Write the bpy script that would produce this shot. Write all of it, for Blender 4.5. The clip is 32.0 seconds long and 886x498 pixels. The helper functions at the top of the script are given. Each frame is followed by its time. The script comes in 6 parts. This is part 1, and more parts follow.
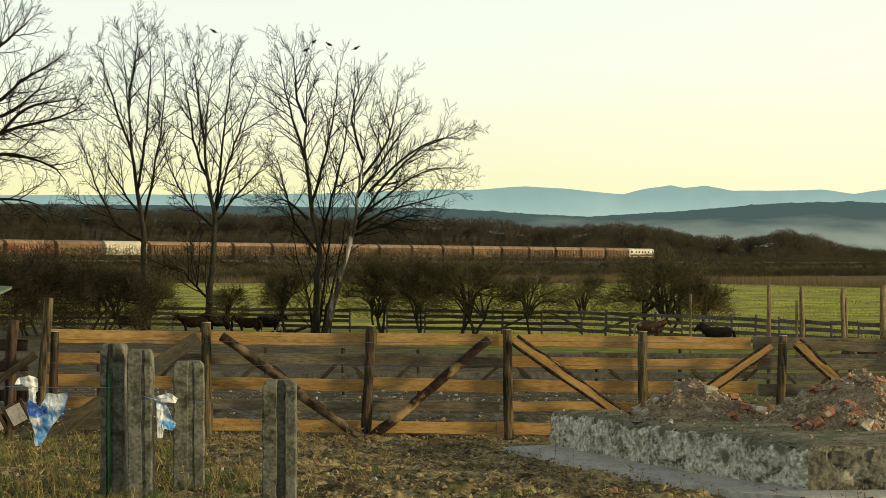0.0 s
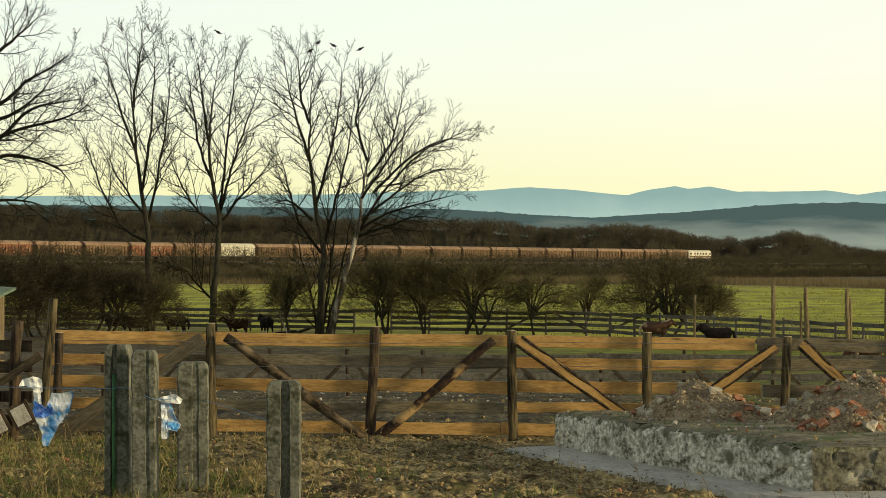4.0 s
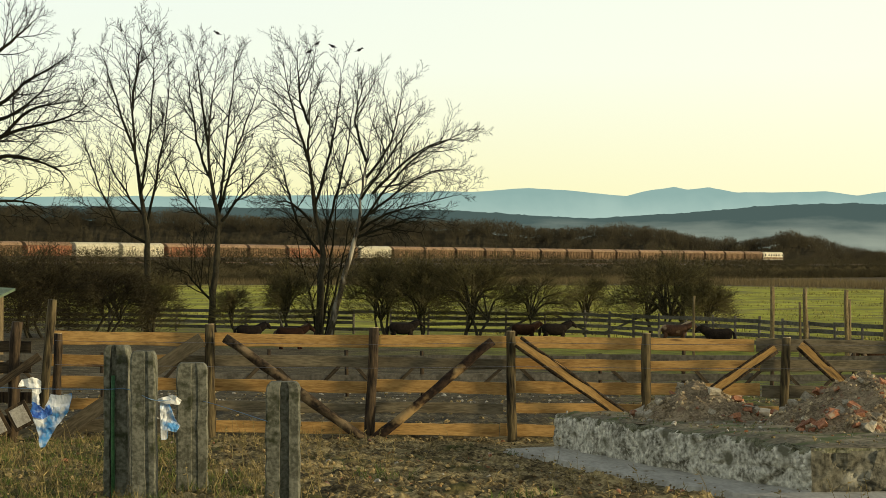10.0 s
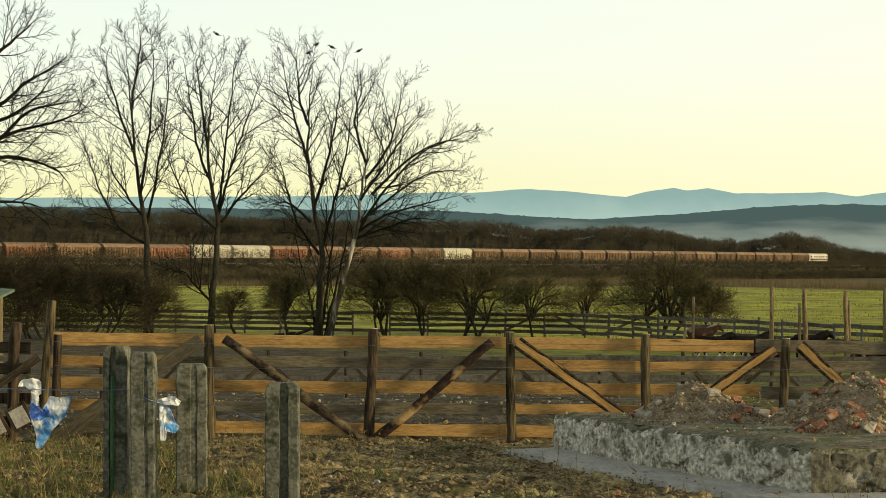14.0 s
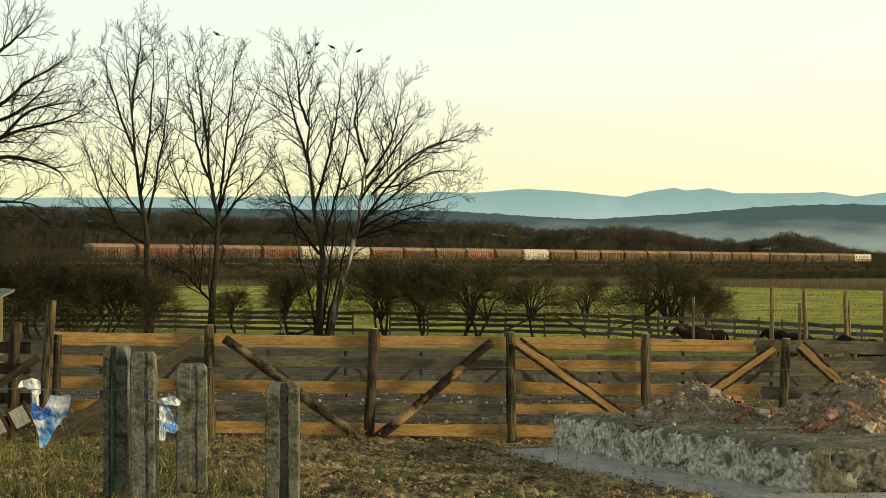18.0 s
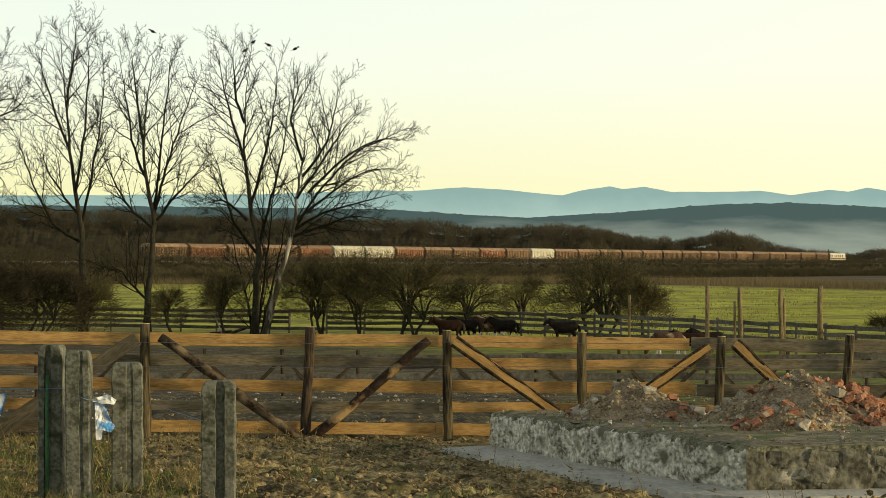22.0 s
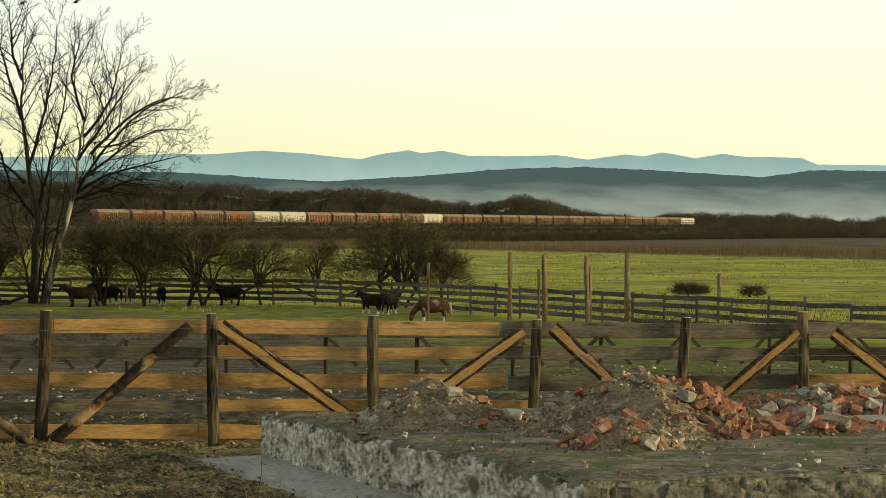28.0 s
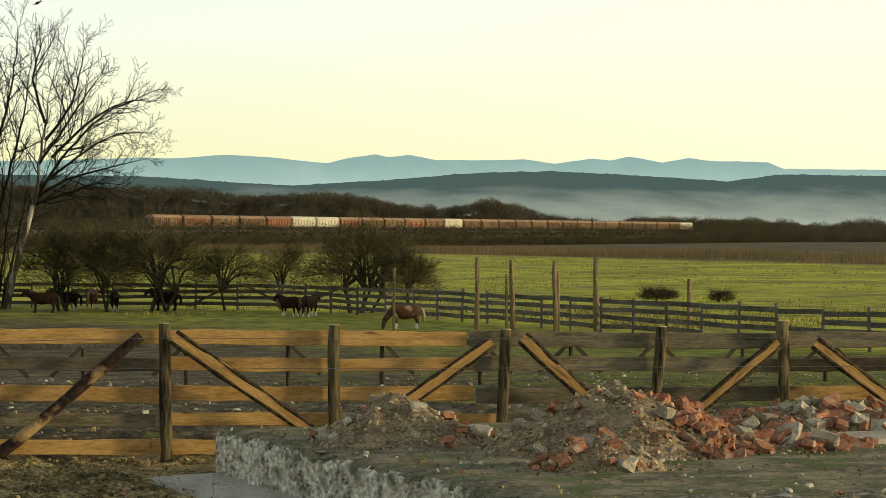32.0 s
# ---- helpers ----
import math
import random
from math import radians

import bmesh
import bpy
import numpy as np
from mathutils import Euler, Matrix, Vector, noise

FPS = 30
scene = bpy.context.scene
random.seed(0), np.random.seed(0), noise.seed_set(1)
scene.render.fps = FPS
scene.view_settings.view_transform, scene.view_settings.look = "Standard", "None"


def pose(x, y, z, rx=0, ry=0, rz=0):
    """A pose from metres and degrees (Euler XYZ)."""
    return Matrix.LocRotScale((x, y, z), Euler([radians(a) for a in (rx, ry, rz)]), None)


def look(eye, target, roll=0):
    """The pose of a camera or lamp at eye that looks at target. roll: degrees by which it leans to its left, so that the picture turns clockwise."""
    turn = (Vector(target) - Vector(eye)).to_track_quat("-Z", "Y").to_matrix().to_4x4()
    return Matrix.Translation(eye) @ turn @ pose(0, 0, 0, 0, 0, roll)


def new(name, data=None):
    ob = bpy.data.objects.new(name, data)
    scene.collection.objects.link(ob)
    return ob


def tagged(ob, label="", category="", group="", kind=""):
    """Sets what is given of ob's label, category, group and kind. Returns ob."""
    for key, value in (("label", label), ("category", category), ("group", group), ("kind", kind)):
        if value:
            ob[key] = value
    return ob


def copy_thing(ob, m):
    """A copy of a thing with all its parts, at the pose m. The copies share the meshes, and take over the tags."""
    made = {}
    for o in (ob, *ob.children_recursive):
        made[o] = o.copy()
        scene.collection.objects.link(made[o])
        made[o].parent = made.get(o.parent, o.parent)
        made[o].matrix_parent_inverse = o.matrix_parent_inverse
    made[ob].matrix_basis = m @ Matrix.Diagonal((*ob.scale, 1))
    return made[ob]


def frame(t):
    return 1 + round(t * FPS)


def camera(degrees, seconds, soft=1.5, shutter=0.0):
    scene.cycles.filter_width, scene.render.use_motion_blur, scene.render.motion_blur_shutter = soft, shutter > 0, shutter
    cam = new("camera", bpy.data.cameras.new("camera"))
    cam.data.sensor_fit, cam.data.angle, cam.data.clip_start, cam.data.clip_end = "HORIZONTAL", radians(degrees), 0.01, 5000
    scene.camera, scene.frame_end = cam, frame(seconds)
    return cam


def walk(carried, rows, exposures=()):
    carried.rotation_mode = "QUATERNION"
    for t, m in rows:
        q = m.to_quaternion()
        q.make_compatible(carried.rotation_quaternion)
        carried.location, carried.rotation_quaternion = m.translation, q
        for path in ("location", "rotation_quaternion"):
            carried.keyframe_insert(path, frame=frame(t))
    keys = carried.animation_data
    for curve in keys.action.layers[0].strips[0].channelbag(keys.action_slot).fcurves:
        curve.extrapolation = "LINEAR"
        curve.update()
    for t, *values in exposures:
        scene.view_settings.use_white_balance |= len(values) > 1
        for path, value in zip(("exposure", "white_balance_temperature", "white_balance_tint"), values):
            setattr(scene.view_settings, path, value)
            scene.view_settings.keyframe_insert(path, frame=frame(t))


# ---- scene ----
cam = camera(22.96, 32.0, soft=0.6)
PATH = [
    (0.0, pose(0.000, 0.000, 3.600, 90.427, 0, -0.079)),
    (0.5, pose(0.000, 0.000, 3.600, 90.426, 0, -0.033)),
    (1.0, pose(0.000, 0.000, 3.600, 90.426, 0, 0.015)),
    (1.5, pose(0.000, 0.000, 3.600, 90.446, 0, 0.037)),
    (2.0, pose(0.000, 0.000, 3.600, 90.449, 0, 0.051)),
    (3.0, pose(0.000, 0.000, 3.600, 90.447, 0, 0.047)),
    (3.5, pose(0.000, 0.000, 3.600, 90.449, 0, 0.040)),
    (5.5, pose(0.000, 0.000, 3.600, 90.459, 0, 0.017)),
    (6.0, pose(0.000, 0.000, 3.600, 90.472, 0, 0.017)),
    (7.0, pose(0.000, 0.000, 3.600, 90.472, 0, 0.014)),
    (9.0, pose(0.000, 0.000, 3.600, 90.472, 0, 0.015)),
    (11.0, pose(0.000, 0.000, 3.600, 90.472, 0, 0.000)),
    (12.0, pose(0.000, 0.000, 3.600, 90.477, 0, -0.004)),
    (12.5, pose(0.000, 0.000, 3.600, 90.491, 0, -0.005)),
    (14.5, pose(0.000, 0.000, 3.600, 90.496, 0, -0.005)),
    (16.5, pose(0.000, 0.000, 3.600, 90.495, 0, -0.002)),
    (19.5, pose(0.000, 0.000, 3.600, 90.495, 0, -0.002)),
    (20.0, pose(0.000, 0.000, 3.600, 90.490, 0, -0.000)),
    (20.5, pose(0.000, 0.000, 3.600, 90.496, 0, -0.070)),
    (21.0, pose(0.000, 0.000, 3.600, 90.476, 0, -0.466)),
    (21.5, pose(0.000, 0.000, 3.600, 90.453, 0, -1.131)),
    (22.0, pose(0.000, 0.000, 3.600, 90.451, 0, -1.667)),
    (22.5, pose(0.000, 0.000, 3.600, 90.454, 0, -2.051)),
    (23.0, pose(0.000, 0.000, 3.600, 90.438, 0, -2.496)),
    (23.5, pose(0.000, 0.000, 3.600, 90.355, 0, -2.961)),
    (24.0, pose(0.000, 0.000, 3.600, 90.209, 0, -3.386)),
    (24.5, pose(0.000, 0.000, 3.600, 89.829, 0, -3.938)),
    (25.0, pose(0.086, 0.683, 3.607, 89.519, 0, -4.868)),
    (25.5, pose(0.171, 1.391, 3.616, 89.356, 0, -5.754)),
    (26.0, pose(0.265, 2.195, 3.629, 89.217, 0, -6.299)),
    (26.5, pose(0.342, 2.850, 3.640, 89.316, 0, -6.633)),
    (28.5, pose(0.621, 5.505, 3.696, 89.510, 0, -7.045)),
    (29.0, pose(0.690, 5.930, 3.700, 89.516, 0, -7.190)),
    (29.5, pose(0.715, 6.005, 3.697, 89.515, 0, -7.228)),
    (30.0, pose(0.715, 6.007, 3.697, 89.520, 0, -7.347)),
    (30.5, pose(0.714, 6.010, 3.698, 89.558, 0, -7.650)),
    (31.0, pose(0.720, 6.066, 3.699, 89.578, 0, -7.795)),
    (31.5, pose(0.719, 6.065, 3.699, 89.595, 0, -7.837)),
    (32.0, pose(0.719, 6.061, 3.699, 89.608, 0, -7.817)),
]
walk(cam, PATH, [(0.0, 0.0), (22.0, 0.0), (23.0, -0.04), (24.0, -0.09), (25.0, 0.0), (32.0, 0.0)])

# ---- world, sun ----
SUN_AZ, SUN_EL = 107.0, 9.0
world = bpy.data.worlds.new("sky")
scene.world = world
world.use_nodes = True
wn, wl = world.node_tree.nodes, world.node_tree.links
wn.clear()
sky = wn.new("ShaderNodeTexSky")
sky.sky_type, sky.sun_disc = "NISHITA", False
sky.sun_elevation, sky.sun_rotation = radians(SUN_EL), radians(SUN_AZ)
sky.air_density, sky.dust_density, sky.ozone_density = 1.0, 2.0, 1.0
coord = wn.new("ShaderNodeTexCoord")
up = wn.new("ShaderNodeSeparateXYZ")
veil = wn.new("ShaderNodeValToRGB")
for pos, col in ((0.0, (1.10, 1.05, 0.52)), (0.035, (1.115, 1.09, 0.62)), (0.09, (1.08, 1.15, 0.97)), (0.16, (1.0, 1.11, 1.04)), (0.40, (0.48, 0.51, 0.48)), (1.0, (0.25, 0.28, 0.29))):
    el = veil.color_ramp.elements.new(pos) if pos not in (0.0, 1.0) else veil.color_ramp.elements[0 if pos == 0 else -1]
    el.color = (*col, 1)
blend = wn.new("ShaderNodeMix")
blend.data_type = "RGBA"
blend.inputs[0].default_value = 0.82
dim = wn.new("ShaderNodeVectorMath")
dim.operation = "SCALE"
dim.inputs["Scale"].default_value = 0.1
bg = wn.new("ShaderNodeBackground")
bg.inputs["Strength"].default_value = 1.0
wout = wn.new("ShaderNodeOutputWorld")
wl.new(coord.outputs["Generated"], up.inputs[0])
wl.new(up.outputs[2], veil.inputs[0])
wl.new(sky.outputs[0], dim.inputs[0])
wl.new(dim.outputs[0], blend.inputs[6])
wl.new(veil.outputs[0], blend.inputs[7])
# the veil whitens towards the sun's side, low in the sky
side, low = wn.new("ShaderNodeMapRange"), wn.new("ShaderNodeMapRange")
for node, lo, hi, a_, b_ in ((side, -0.12, 0.35, 0.0, 0.6), (low, 0.16, 0.40, 1.0, 0.0)):
    node.inputs["From Min"].default_value, node.inputs["From Max"].default_value = lo, hi
    node.inputs["To Min"].default_value, node.inputs["To Max"].default_value = a_, b_
wl.new(up.outputs[0], side.inputs["Value"])
wl.new(up.outputs[2], low.inputs["Value"])
share_ = wn.new("ShaderNodeMath")
share_.operation = "MULTIPLY"
wl.new(side.outputs[0], share_.inputs[0])
wl.new(low.outputs[0], share_.inputs[1])
glow = wn.new("ShaderNodeMix")
glow.data_type = "RGBA"
glow.inputs[7].default_value = (1.12, 1.08, 0.84, 1)
wl.new(share_.outputs[0], glow.inputs[0])
wl.new(blend.outputs[2], glow.inputs[6])
wl.new(glow.outputs[2], bg.inputs["Color"])
wl.new(bg.outputs[0], wout.inputs["Surface"])

sun = new("sun", bpy.data.lights.new("sun", "SUN"))
sun.data.energy, sun.data.angle, sun.data.color = 3.4, radians(6.0), (1.0, 0.83, 0.50)
a, e = radians(SUN_AZ), radians(SUN_EL)
sun.matrix_world = look((math.sin(a) * math.cos(e) * 50, math.cos(a) * math.cos(e) * 50, math.sin(e) * 50), (0, 0, 0))
scene.view_settings.exposure = 0.0


# ---- materials ----
def mat(name, dark, light, scale=3.0, rough=0.85, bump=0.3, fine=8.0, vary=0.0, island=False, metal=0.0, stretch=(1, 1, 1), patch=None, patch_scale=0.6, patch_at=0.55, spec=0.3, bump_dist=0.02):
    """A surface of two colours in noise at two scales, with an optional third colour in patches and relief."""
    m = bpy.data.materials.new(name)
    m.use_nodes = True
    n, l = m.node_tree.nodes, m.node_tree.links
    b = n["Principled BSDF"]
    b.inputs["Roughness"].default_value, b.inputs["Metallic"].default_value = rough, metal
    b.inputs["Specular IOR Level"].default_value = spec
    tc = n.new("ShaderNodeTexCoord")
    mp = n.new("ShaderNodeMapping")
    mp.inputs["Scale"].default_value = stretch
    l.new(tc.outputs["Object"], mp.inputs["Vector"])
    big, small = n.new("ShaderNodeTexNoise"), n.new("ShaderNodeTexNoise")
    big.inputs["Scale"].default_value, small.inputs["Scale"].default_value = scale, scale * fine
    big.inputs["Detail"].default_value = small.inputs["Detail"].default_value = 5
    info = n.new("ShaderNodeObjectInfo")
    shift = n.new("ShaderNodeVectorMath")
    shift.operation = "ADD"
    ten = n.new("ShaderNodeMath")
    ten.operation = "MULTIPLY"
    ten.inputs[1].default_value = 40
    l.new(info.outputs["Random"], ten.inputs[0])
    l.new(mp.outputs[0], shift.inputs[0])
    l.new(ten.outputs[0], shift.inputs[1])
    for tex in (big, small):
        l.new(shift.outputs[0], tex.inputs["Vector"])
    add = n.new("ShaderNodeMath")
    add.operation = "MULTIPLY_ADD"
    add.inputs[1].default_value, add.inputs[2].default_value = 0.5, 0.0
    l.new(small.outputs[0], add.inputs[0])
    add2 = n.new("ShaderNodeMath")
    add2.operation = "MULTIPLY_ADD"
    add2.inputs[1].default_value = 0.5
    l.new(big.outputs[0], add2.inputs[0])
    l.new(add.outputs[0], add2.inputs[2])
    ramp = n.new("ShaderNodeValToRGB")
    ramp.color_ramp.elements[0].position, ramp.color_ramp.elements[1].position = 0.40, 0.60
    ramp.color_ramp.elements[0].color, ramp.color_ramp.elements[1].color = (*dark, 1), (*light, 1)
    l.new(add2.outputs[0], ramp.inputs[0])
    col = ramp.outputs[0]
    if patch:
        pt = n.new("ShaderNodeTexNoise")
        pt.inputs["Scale"].default_value, pt.inputs["Detail"].default_value = patch_scale, 6
        l.new(shift.outputs[0], pt.inputs["Vector"])
        pr = n.new("ShaderNodeValToRGB")
        pr.color_ramp.elements[0].position, pr.color_ramp.elements[1].position = patch_at - 0.05, patch_at + 0.07
        l.new(pt.outputs[0], pr.inputs[0])
        mx = n.new("ShaderNodeMix")
        mx.data_type = "RGBA"
        mx.inputs[7].default_value = (*patch, 1)
        l.new(pr.outputs[0], mx.inputs[0])
        l.new(col, mx.inputs[6])
        col = mx.outputs[2]
    if vary:
        hv = n.new("ShaderNodeHueSaturation")
        mr = n.new("ShaderNodeMapRange")
        mr.inputs["To Min"].default_value, mr.inputs["To Max"].default_value = 1 - vary, 1 + vary
        if island:
            geo = n.new("ShaderNodeNewGeometry")
            l.new(geo.outputs["Random Per Island"], mr.inputs["Value"])
        else:
            l.new(info.outputs["Random"], mr.inputs["Value"])
        l.new(mr.outputs[0], hv.inputs["Value"])
        l.new(col, hv.inputs["Color"])
        col = hv.outputs[0]
    l.new(col, b.inputs["Base Color"])
    if bump:
        bp = n.new("ShaderNodeBump")
        bp.inputs["Strength"].default_value, bp.inputs["Distance"].default_value = bump, bump_dist
        l.new(add2.outputs[0], bp.inputs["Height"])
        l.new(bp.outputs[0], b.inputs["Normal"])
    return m


def veil_of_twigs(m, share):
    """Fine twigs pass light on: part of the surface scatters it through."""
    n, l = m.node_tree.nodes, m.node_tree.links
    b, out = n["Principled BSDF"], n["Material Output"]
    tr, mx = n.new("ShaderNodeBsdfTranslucent"), n.new("ShaderNodeMixShader")
    l.new(b.inputs["Base Color"].links[0].from_socket, tr.inputs["Color"])
    mx.inputs[0].default_value = share
    l.new(b.outputs[0], mx.inputs[1])
    l.new(tr.outputs[0], mx.inputs[2])
    l.new(mx.outputs[0], out.inputs["Surface"])
    return m


FRESH = mat("fresh_wood", (0.31, 0.172, 0.050), (0.53, 0.318, 0.105), 2.0, 0.75, 0.4, 6, 0.2, stretch=(0.8, 3, 5), patch=(0.13, 0.07, 0.026), patch_scale=2.8, patch_at=0.66)
GREYWOOD = mat("weathered_wood", (0.085, 0.070, 0.042), (0.185, 0.152, 0.094), 2.0, 0.85, 0.5, 6, 0.3, stretch=(0.8, 3, 5), patch=(0.055, 0.043, 0.025), patch_scale=2.8, patch_at=0.68)
DARKWOOD = mat("dark_wood", (0.012, 0.008, 0.005), (0.085, 0.057, 0.030), 4.5, 0.9, 1.0, 2.6, 0.2, stretch=(3, 3, 0.5), bump_dist=0.03)
DARKBOARD = mat("blackened_board", (0.02, 0.015, 0.009), (0.08, 0.058, 0.032), 2.5, 0.9, 0.5, 6, 0.2, stretch=(0.5, 4, 6))
POSTWOOD = mat("post_wood", (0.016, 0.012, 0.006), (0.16, 0.12, 0.055), 4.5, 0.9, 1.0, 2.6, 0.2, stretch=(3, 3, 0.4), bump_dist=0.03)
POLEWOOD = mat("pole_wood", (0.085, 0.062, 0.028), (0.27, 0.20, 0.10), 4, 0.9, 0.5, 6, 0.15, stretch=(3, 3, 0.5))
BRACEWOOD = mat("rotten_log", (0.012, 0.008, 0.005), (0.085, 0.058, 0.032), 7, 0.9, 1.0, 3, 0.0, patch=(0.18, 0.13, 0.072), patch_scale=3.4, patch_at=0.61, bump_dist=0.03)
CUTWOOD = mat("cut_wood", (0.45, 0.33, 0.18), (0.62, 0.50, 0.30), 8, 0.85, 0.2)
BARKPEEL = mat("peeling_log", (0.012, 0.007, 0.004), (0.05, 0.027, 0.014), 7, 0.9, 1.0, 3, 0.0, patch=(0.40, 0.265, 0.115), patch_scale=3.0, patch_at=0.585, bump_dist=0.03)
PADDOCK = mat("grey_boards", (0.060, 0.054, 0.041), (0.15, 0.135, 0.105), 2, 0.9, 0.3, 6, 0.2)
CONC_POST = mat("old_concrete", (0.080, 0.080, 0.056), (0.20, 0.196, 0.148), 9, 0.95, 0.8, 4, 0.1, patch=(0.038, 0.042, 0.020), patch_scale=8, patch_at=0.61, bump_dist=0.012)
SLAB = mat("limewashed_concrete", (0.14, 0.127, 0.088), (0.80, 0.76, 0.63), 4.0, 0.95, 0.6, 7, 0.0, stretch=(1.0, 0.32, 0.8), patch=(0.13, 0.12, 0.075), patch_scale=4.0, patch_at=0.60, bump_dist=0.03)
SLABTOP = mat("mossy_slab_top", (0.07, 0.056, 0.030), (0.27, 0.225, 0.135), 3.0, 0.95, 0.9, 5, 0.0, patch=(0.085, 0.105, 0.025), patch_scale=2.2, patch_at=0.55)
APRON = mat("concrete_apron", (0.34, 0.32, 0.27), (0.50, 0.475, 0.405), 3.0, 0.95, 0.4, 6, 0.0, stretch=(1.2, 0.3, 1), patch=(0.20, 0.165, 0.11), patch_scale=5.0, patch_at=0.66)
BARK = mat("bark", (0.016, 0.014, 0.008), (0.060, 0.052, 0.030), 4, 0.95, 0.5, 6, 0.0, stretch=(2, 2, 0.6))
LIMBBARK = mat("dark_limb_bark", (0.008, 0.008, 0.005), (0.026, 0.024, 0.014), 4, 0.95, 0.3, 6, 0.0, stretch=(2, 2, 0.6), spec=0.1)
PALEBARK = mat("pale_bark", (0.03, 0.025, 0.017), (0.10, 0.085, 0.06), 3, 0.9, 0.4, 6, 0.0, stretch=(2, 2, 0.35), patch=(0.42, 0.38, 0.30), patch_scale=1.6, patch_at=0.54)
TWIG = veil_of_twigs(mat("shrub_twigs", (0.055, 0.047, 0.020), (0.19, 0.16, 0.066), 1.0, 0.95, 0.0, 6, 0.2, island=True), 0.3)
TANGLE = veil_of_twigs(mat("dark_thicket_twigs", (0.022, 0.018, 0.009), (0.085, 0.070, 0.032), 1.0, 0.95, 0.0, 6, 0.2, island=True), 0.2)
SCRUB = veil_of_twigs(mat("scrub", (0.060, 0.052, 0.029), (0.098, 0.084, 0.047), 0.12, 0.95, 0.0, 4, 0.04, island=True, spec=0.0), 0.45)
WOODS = veil_of_twigs(mat("winter_woods", (0.070, 0.060, 0.038), (0.115, 0.096, 0.058), 0.04, 0.95, 0.0, 4, 0.04, island=True, spec=0.0), 0.45)
REED = veil_of_twigs(mat("dry_reed", (0.13, 0.10, 0.052), (0.21, 0.165, 0.085), 0.03, 0.95, 0.0, 6, 0.06, island=True, spec=0.0), 0.4)


# ---- mesh helpers ----
def part(name, bm, material, parent, label="", kind=""):
    me = bpy.data.meshes.new(name)
    bm.to_mesh(me)
    bm.free()
    me.materials.append(material)
    ob = new(name, me)
    ob.parent = parent
    return tagged(ob, label, kind=kind)


def mesh_part(name, verts, faces, material, parent=None, label="", smooth=False, kind=""):
    me = bpy.data.meshes.new(name)
    me.from_pydata([tuple(v) for v in verts], [], [tuple(f) for f in faces])
    me.materials.append(material)
    if smooth:
        me.polygons.foreach_set("use_smooth", [True] * len(me.polygons))
    ob = new(name, me)
    if parent:
        ob.parent = parent
    return tagged(ob, label, kind=kind)


def share(name, me, parent, m):
    ob = new(name, me)
    ob.parent = parent
    ob.matrix_basis = m
    return ob


def thing(name, m, label, category, group="", kind=""):
    ob = new(name)
    ob.matrix_basis = m
    return tagged(ob, label, category, group, kind)


def box_bm(sx, sy, sz, bevel=0.0, at=(0, 0, 0), jitter=0.0):
    bm = bmesh.new()
    bmesh.ops.create_cube(bm, size=1.0)
    for v in bm.verts:
        v.co = Vector((v.co.x * sx + at[0], v.co.y * sy + at[1], v.co.z * sz + at[2]))
    if bevel:
        bmesh.ops.bevel(bm, geom=list(bm.edges), offset=bevel, segments=2, affect="EDGES", profile=0.6)
    if jitter:
        for v in bm.verts:
            v.co += Vector([random.uniform(-jitter, jitter) for _ in range(3)])
    return bm


def board_bm(length, width, thick, waves=8):
    """A sawn board along x, its faces towards y, a little bowed and rough along its edges."""
    bm = bmesh.new()
    rings = []
    ph = random.uniform(0, 9)
    for i in range(waves + 1):
        x = -length / 2 + length * i / waves
        bow = 0.012 * math.sin(3 * i / waves + ph)
        u, d = random.uniform(-0.008, 0.008), random.uniform(-0.008, 0.008)
        c = 0.006
        ring = [(x, -thick / 2, -width / 2 + d + bow + c), (x, -thick / 2 + c, -width / 2 + d + bow), (x, thick / 2, -width / 2 + d + bow), (x, thick / 2, width / 2 + u + bow), (x, -thick / 2 + c, width / 2 + u + bow), (x, -thick / 2, width / 2 + u + bow - c)]
        rings.append([bm.verts.new(p) for p in ring])
    for r0, r1 in zip(rings, rings[1:]):
        for k in range(6):
            bm.faces.new((r0[k], r0[(k + 1) % 6], r1[(k + 1) % 6], r1[k]))
    bm.faces.new(rings[0][::-1])
    bm.faces.new(rings[-1])
    bmesh.ops.recalc_face_normals(bm, faces=bm.faces)
    return bm


def log_bm(p0, p1, r0, r1, sides=11, rings=10, wobble=0.28):
    """A round log from p0 to p1, tapered and uneven."""
    bm = bmesh.new()
    p0, p1 = Vector(p0), Vector(p1)
    ax = (p1 - p0).normalized()
    s = ax.orthogonal().normalized()
    q = ax.cross(s)
    ph = random.uniform(0, 50)
    loops = []
    for i in range(rings):
        f = i / (rings - 1)
        c = p0.lerp(p1, f) + s * (0.3 * r0 * noise.noise((ph, f * 2, 0))) + q * (0.3 * r0 * noise.noise((ph, f * 2, 5)))
        r = r0 + (r1 - r0) * f
        loop = []
        for k in range(sides):
            a_ = 2 * math.pi * k / sides
            rr = r * (1 + wobble * noise.noise((ph + 1.6 * math.cos(a_), f * 6, 1.6 * math.sin(a_))))
            loop.append(bm.verts.new(c + s * (math.cos(a_) * rr) + q * (math.sin(a_) * rr)))
        loops.append(loop)
    for l0, l1 in zip(loops, loops[1:]):
        for k in range(sides):
            fc = bm.faces.new((l0[k], l0[(k + 1) % sides], l1[(k + 1) % sides], l1[k]))
            fc.smooth = True
    bm.faces.new(loops[0][::-1])
    bm.faces.new(loops[-1])
    bmesh.ops.recalc_face_normals(bm, faces=bm.faces)
    return bm


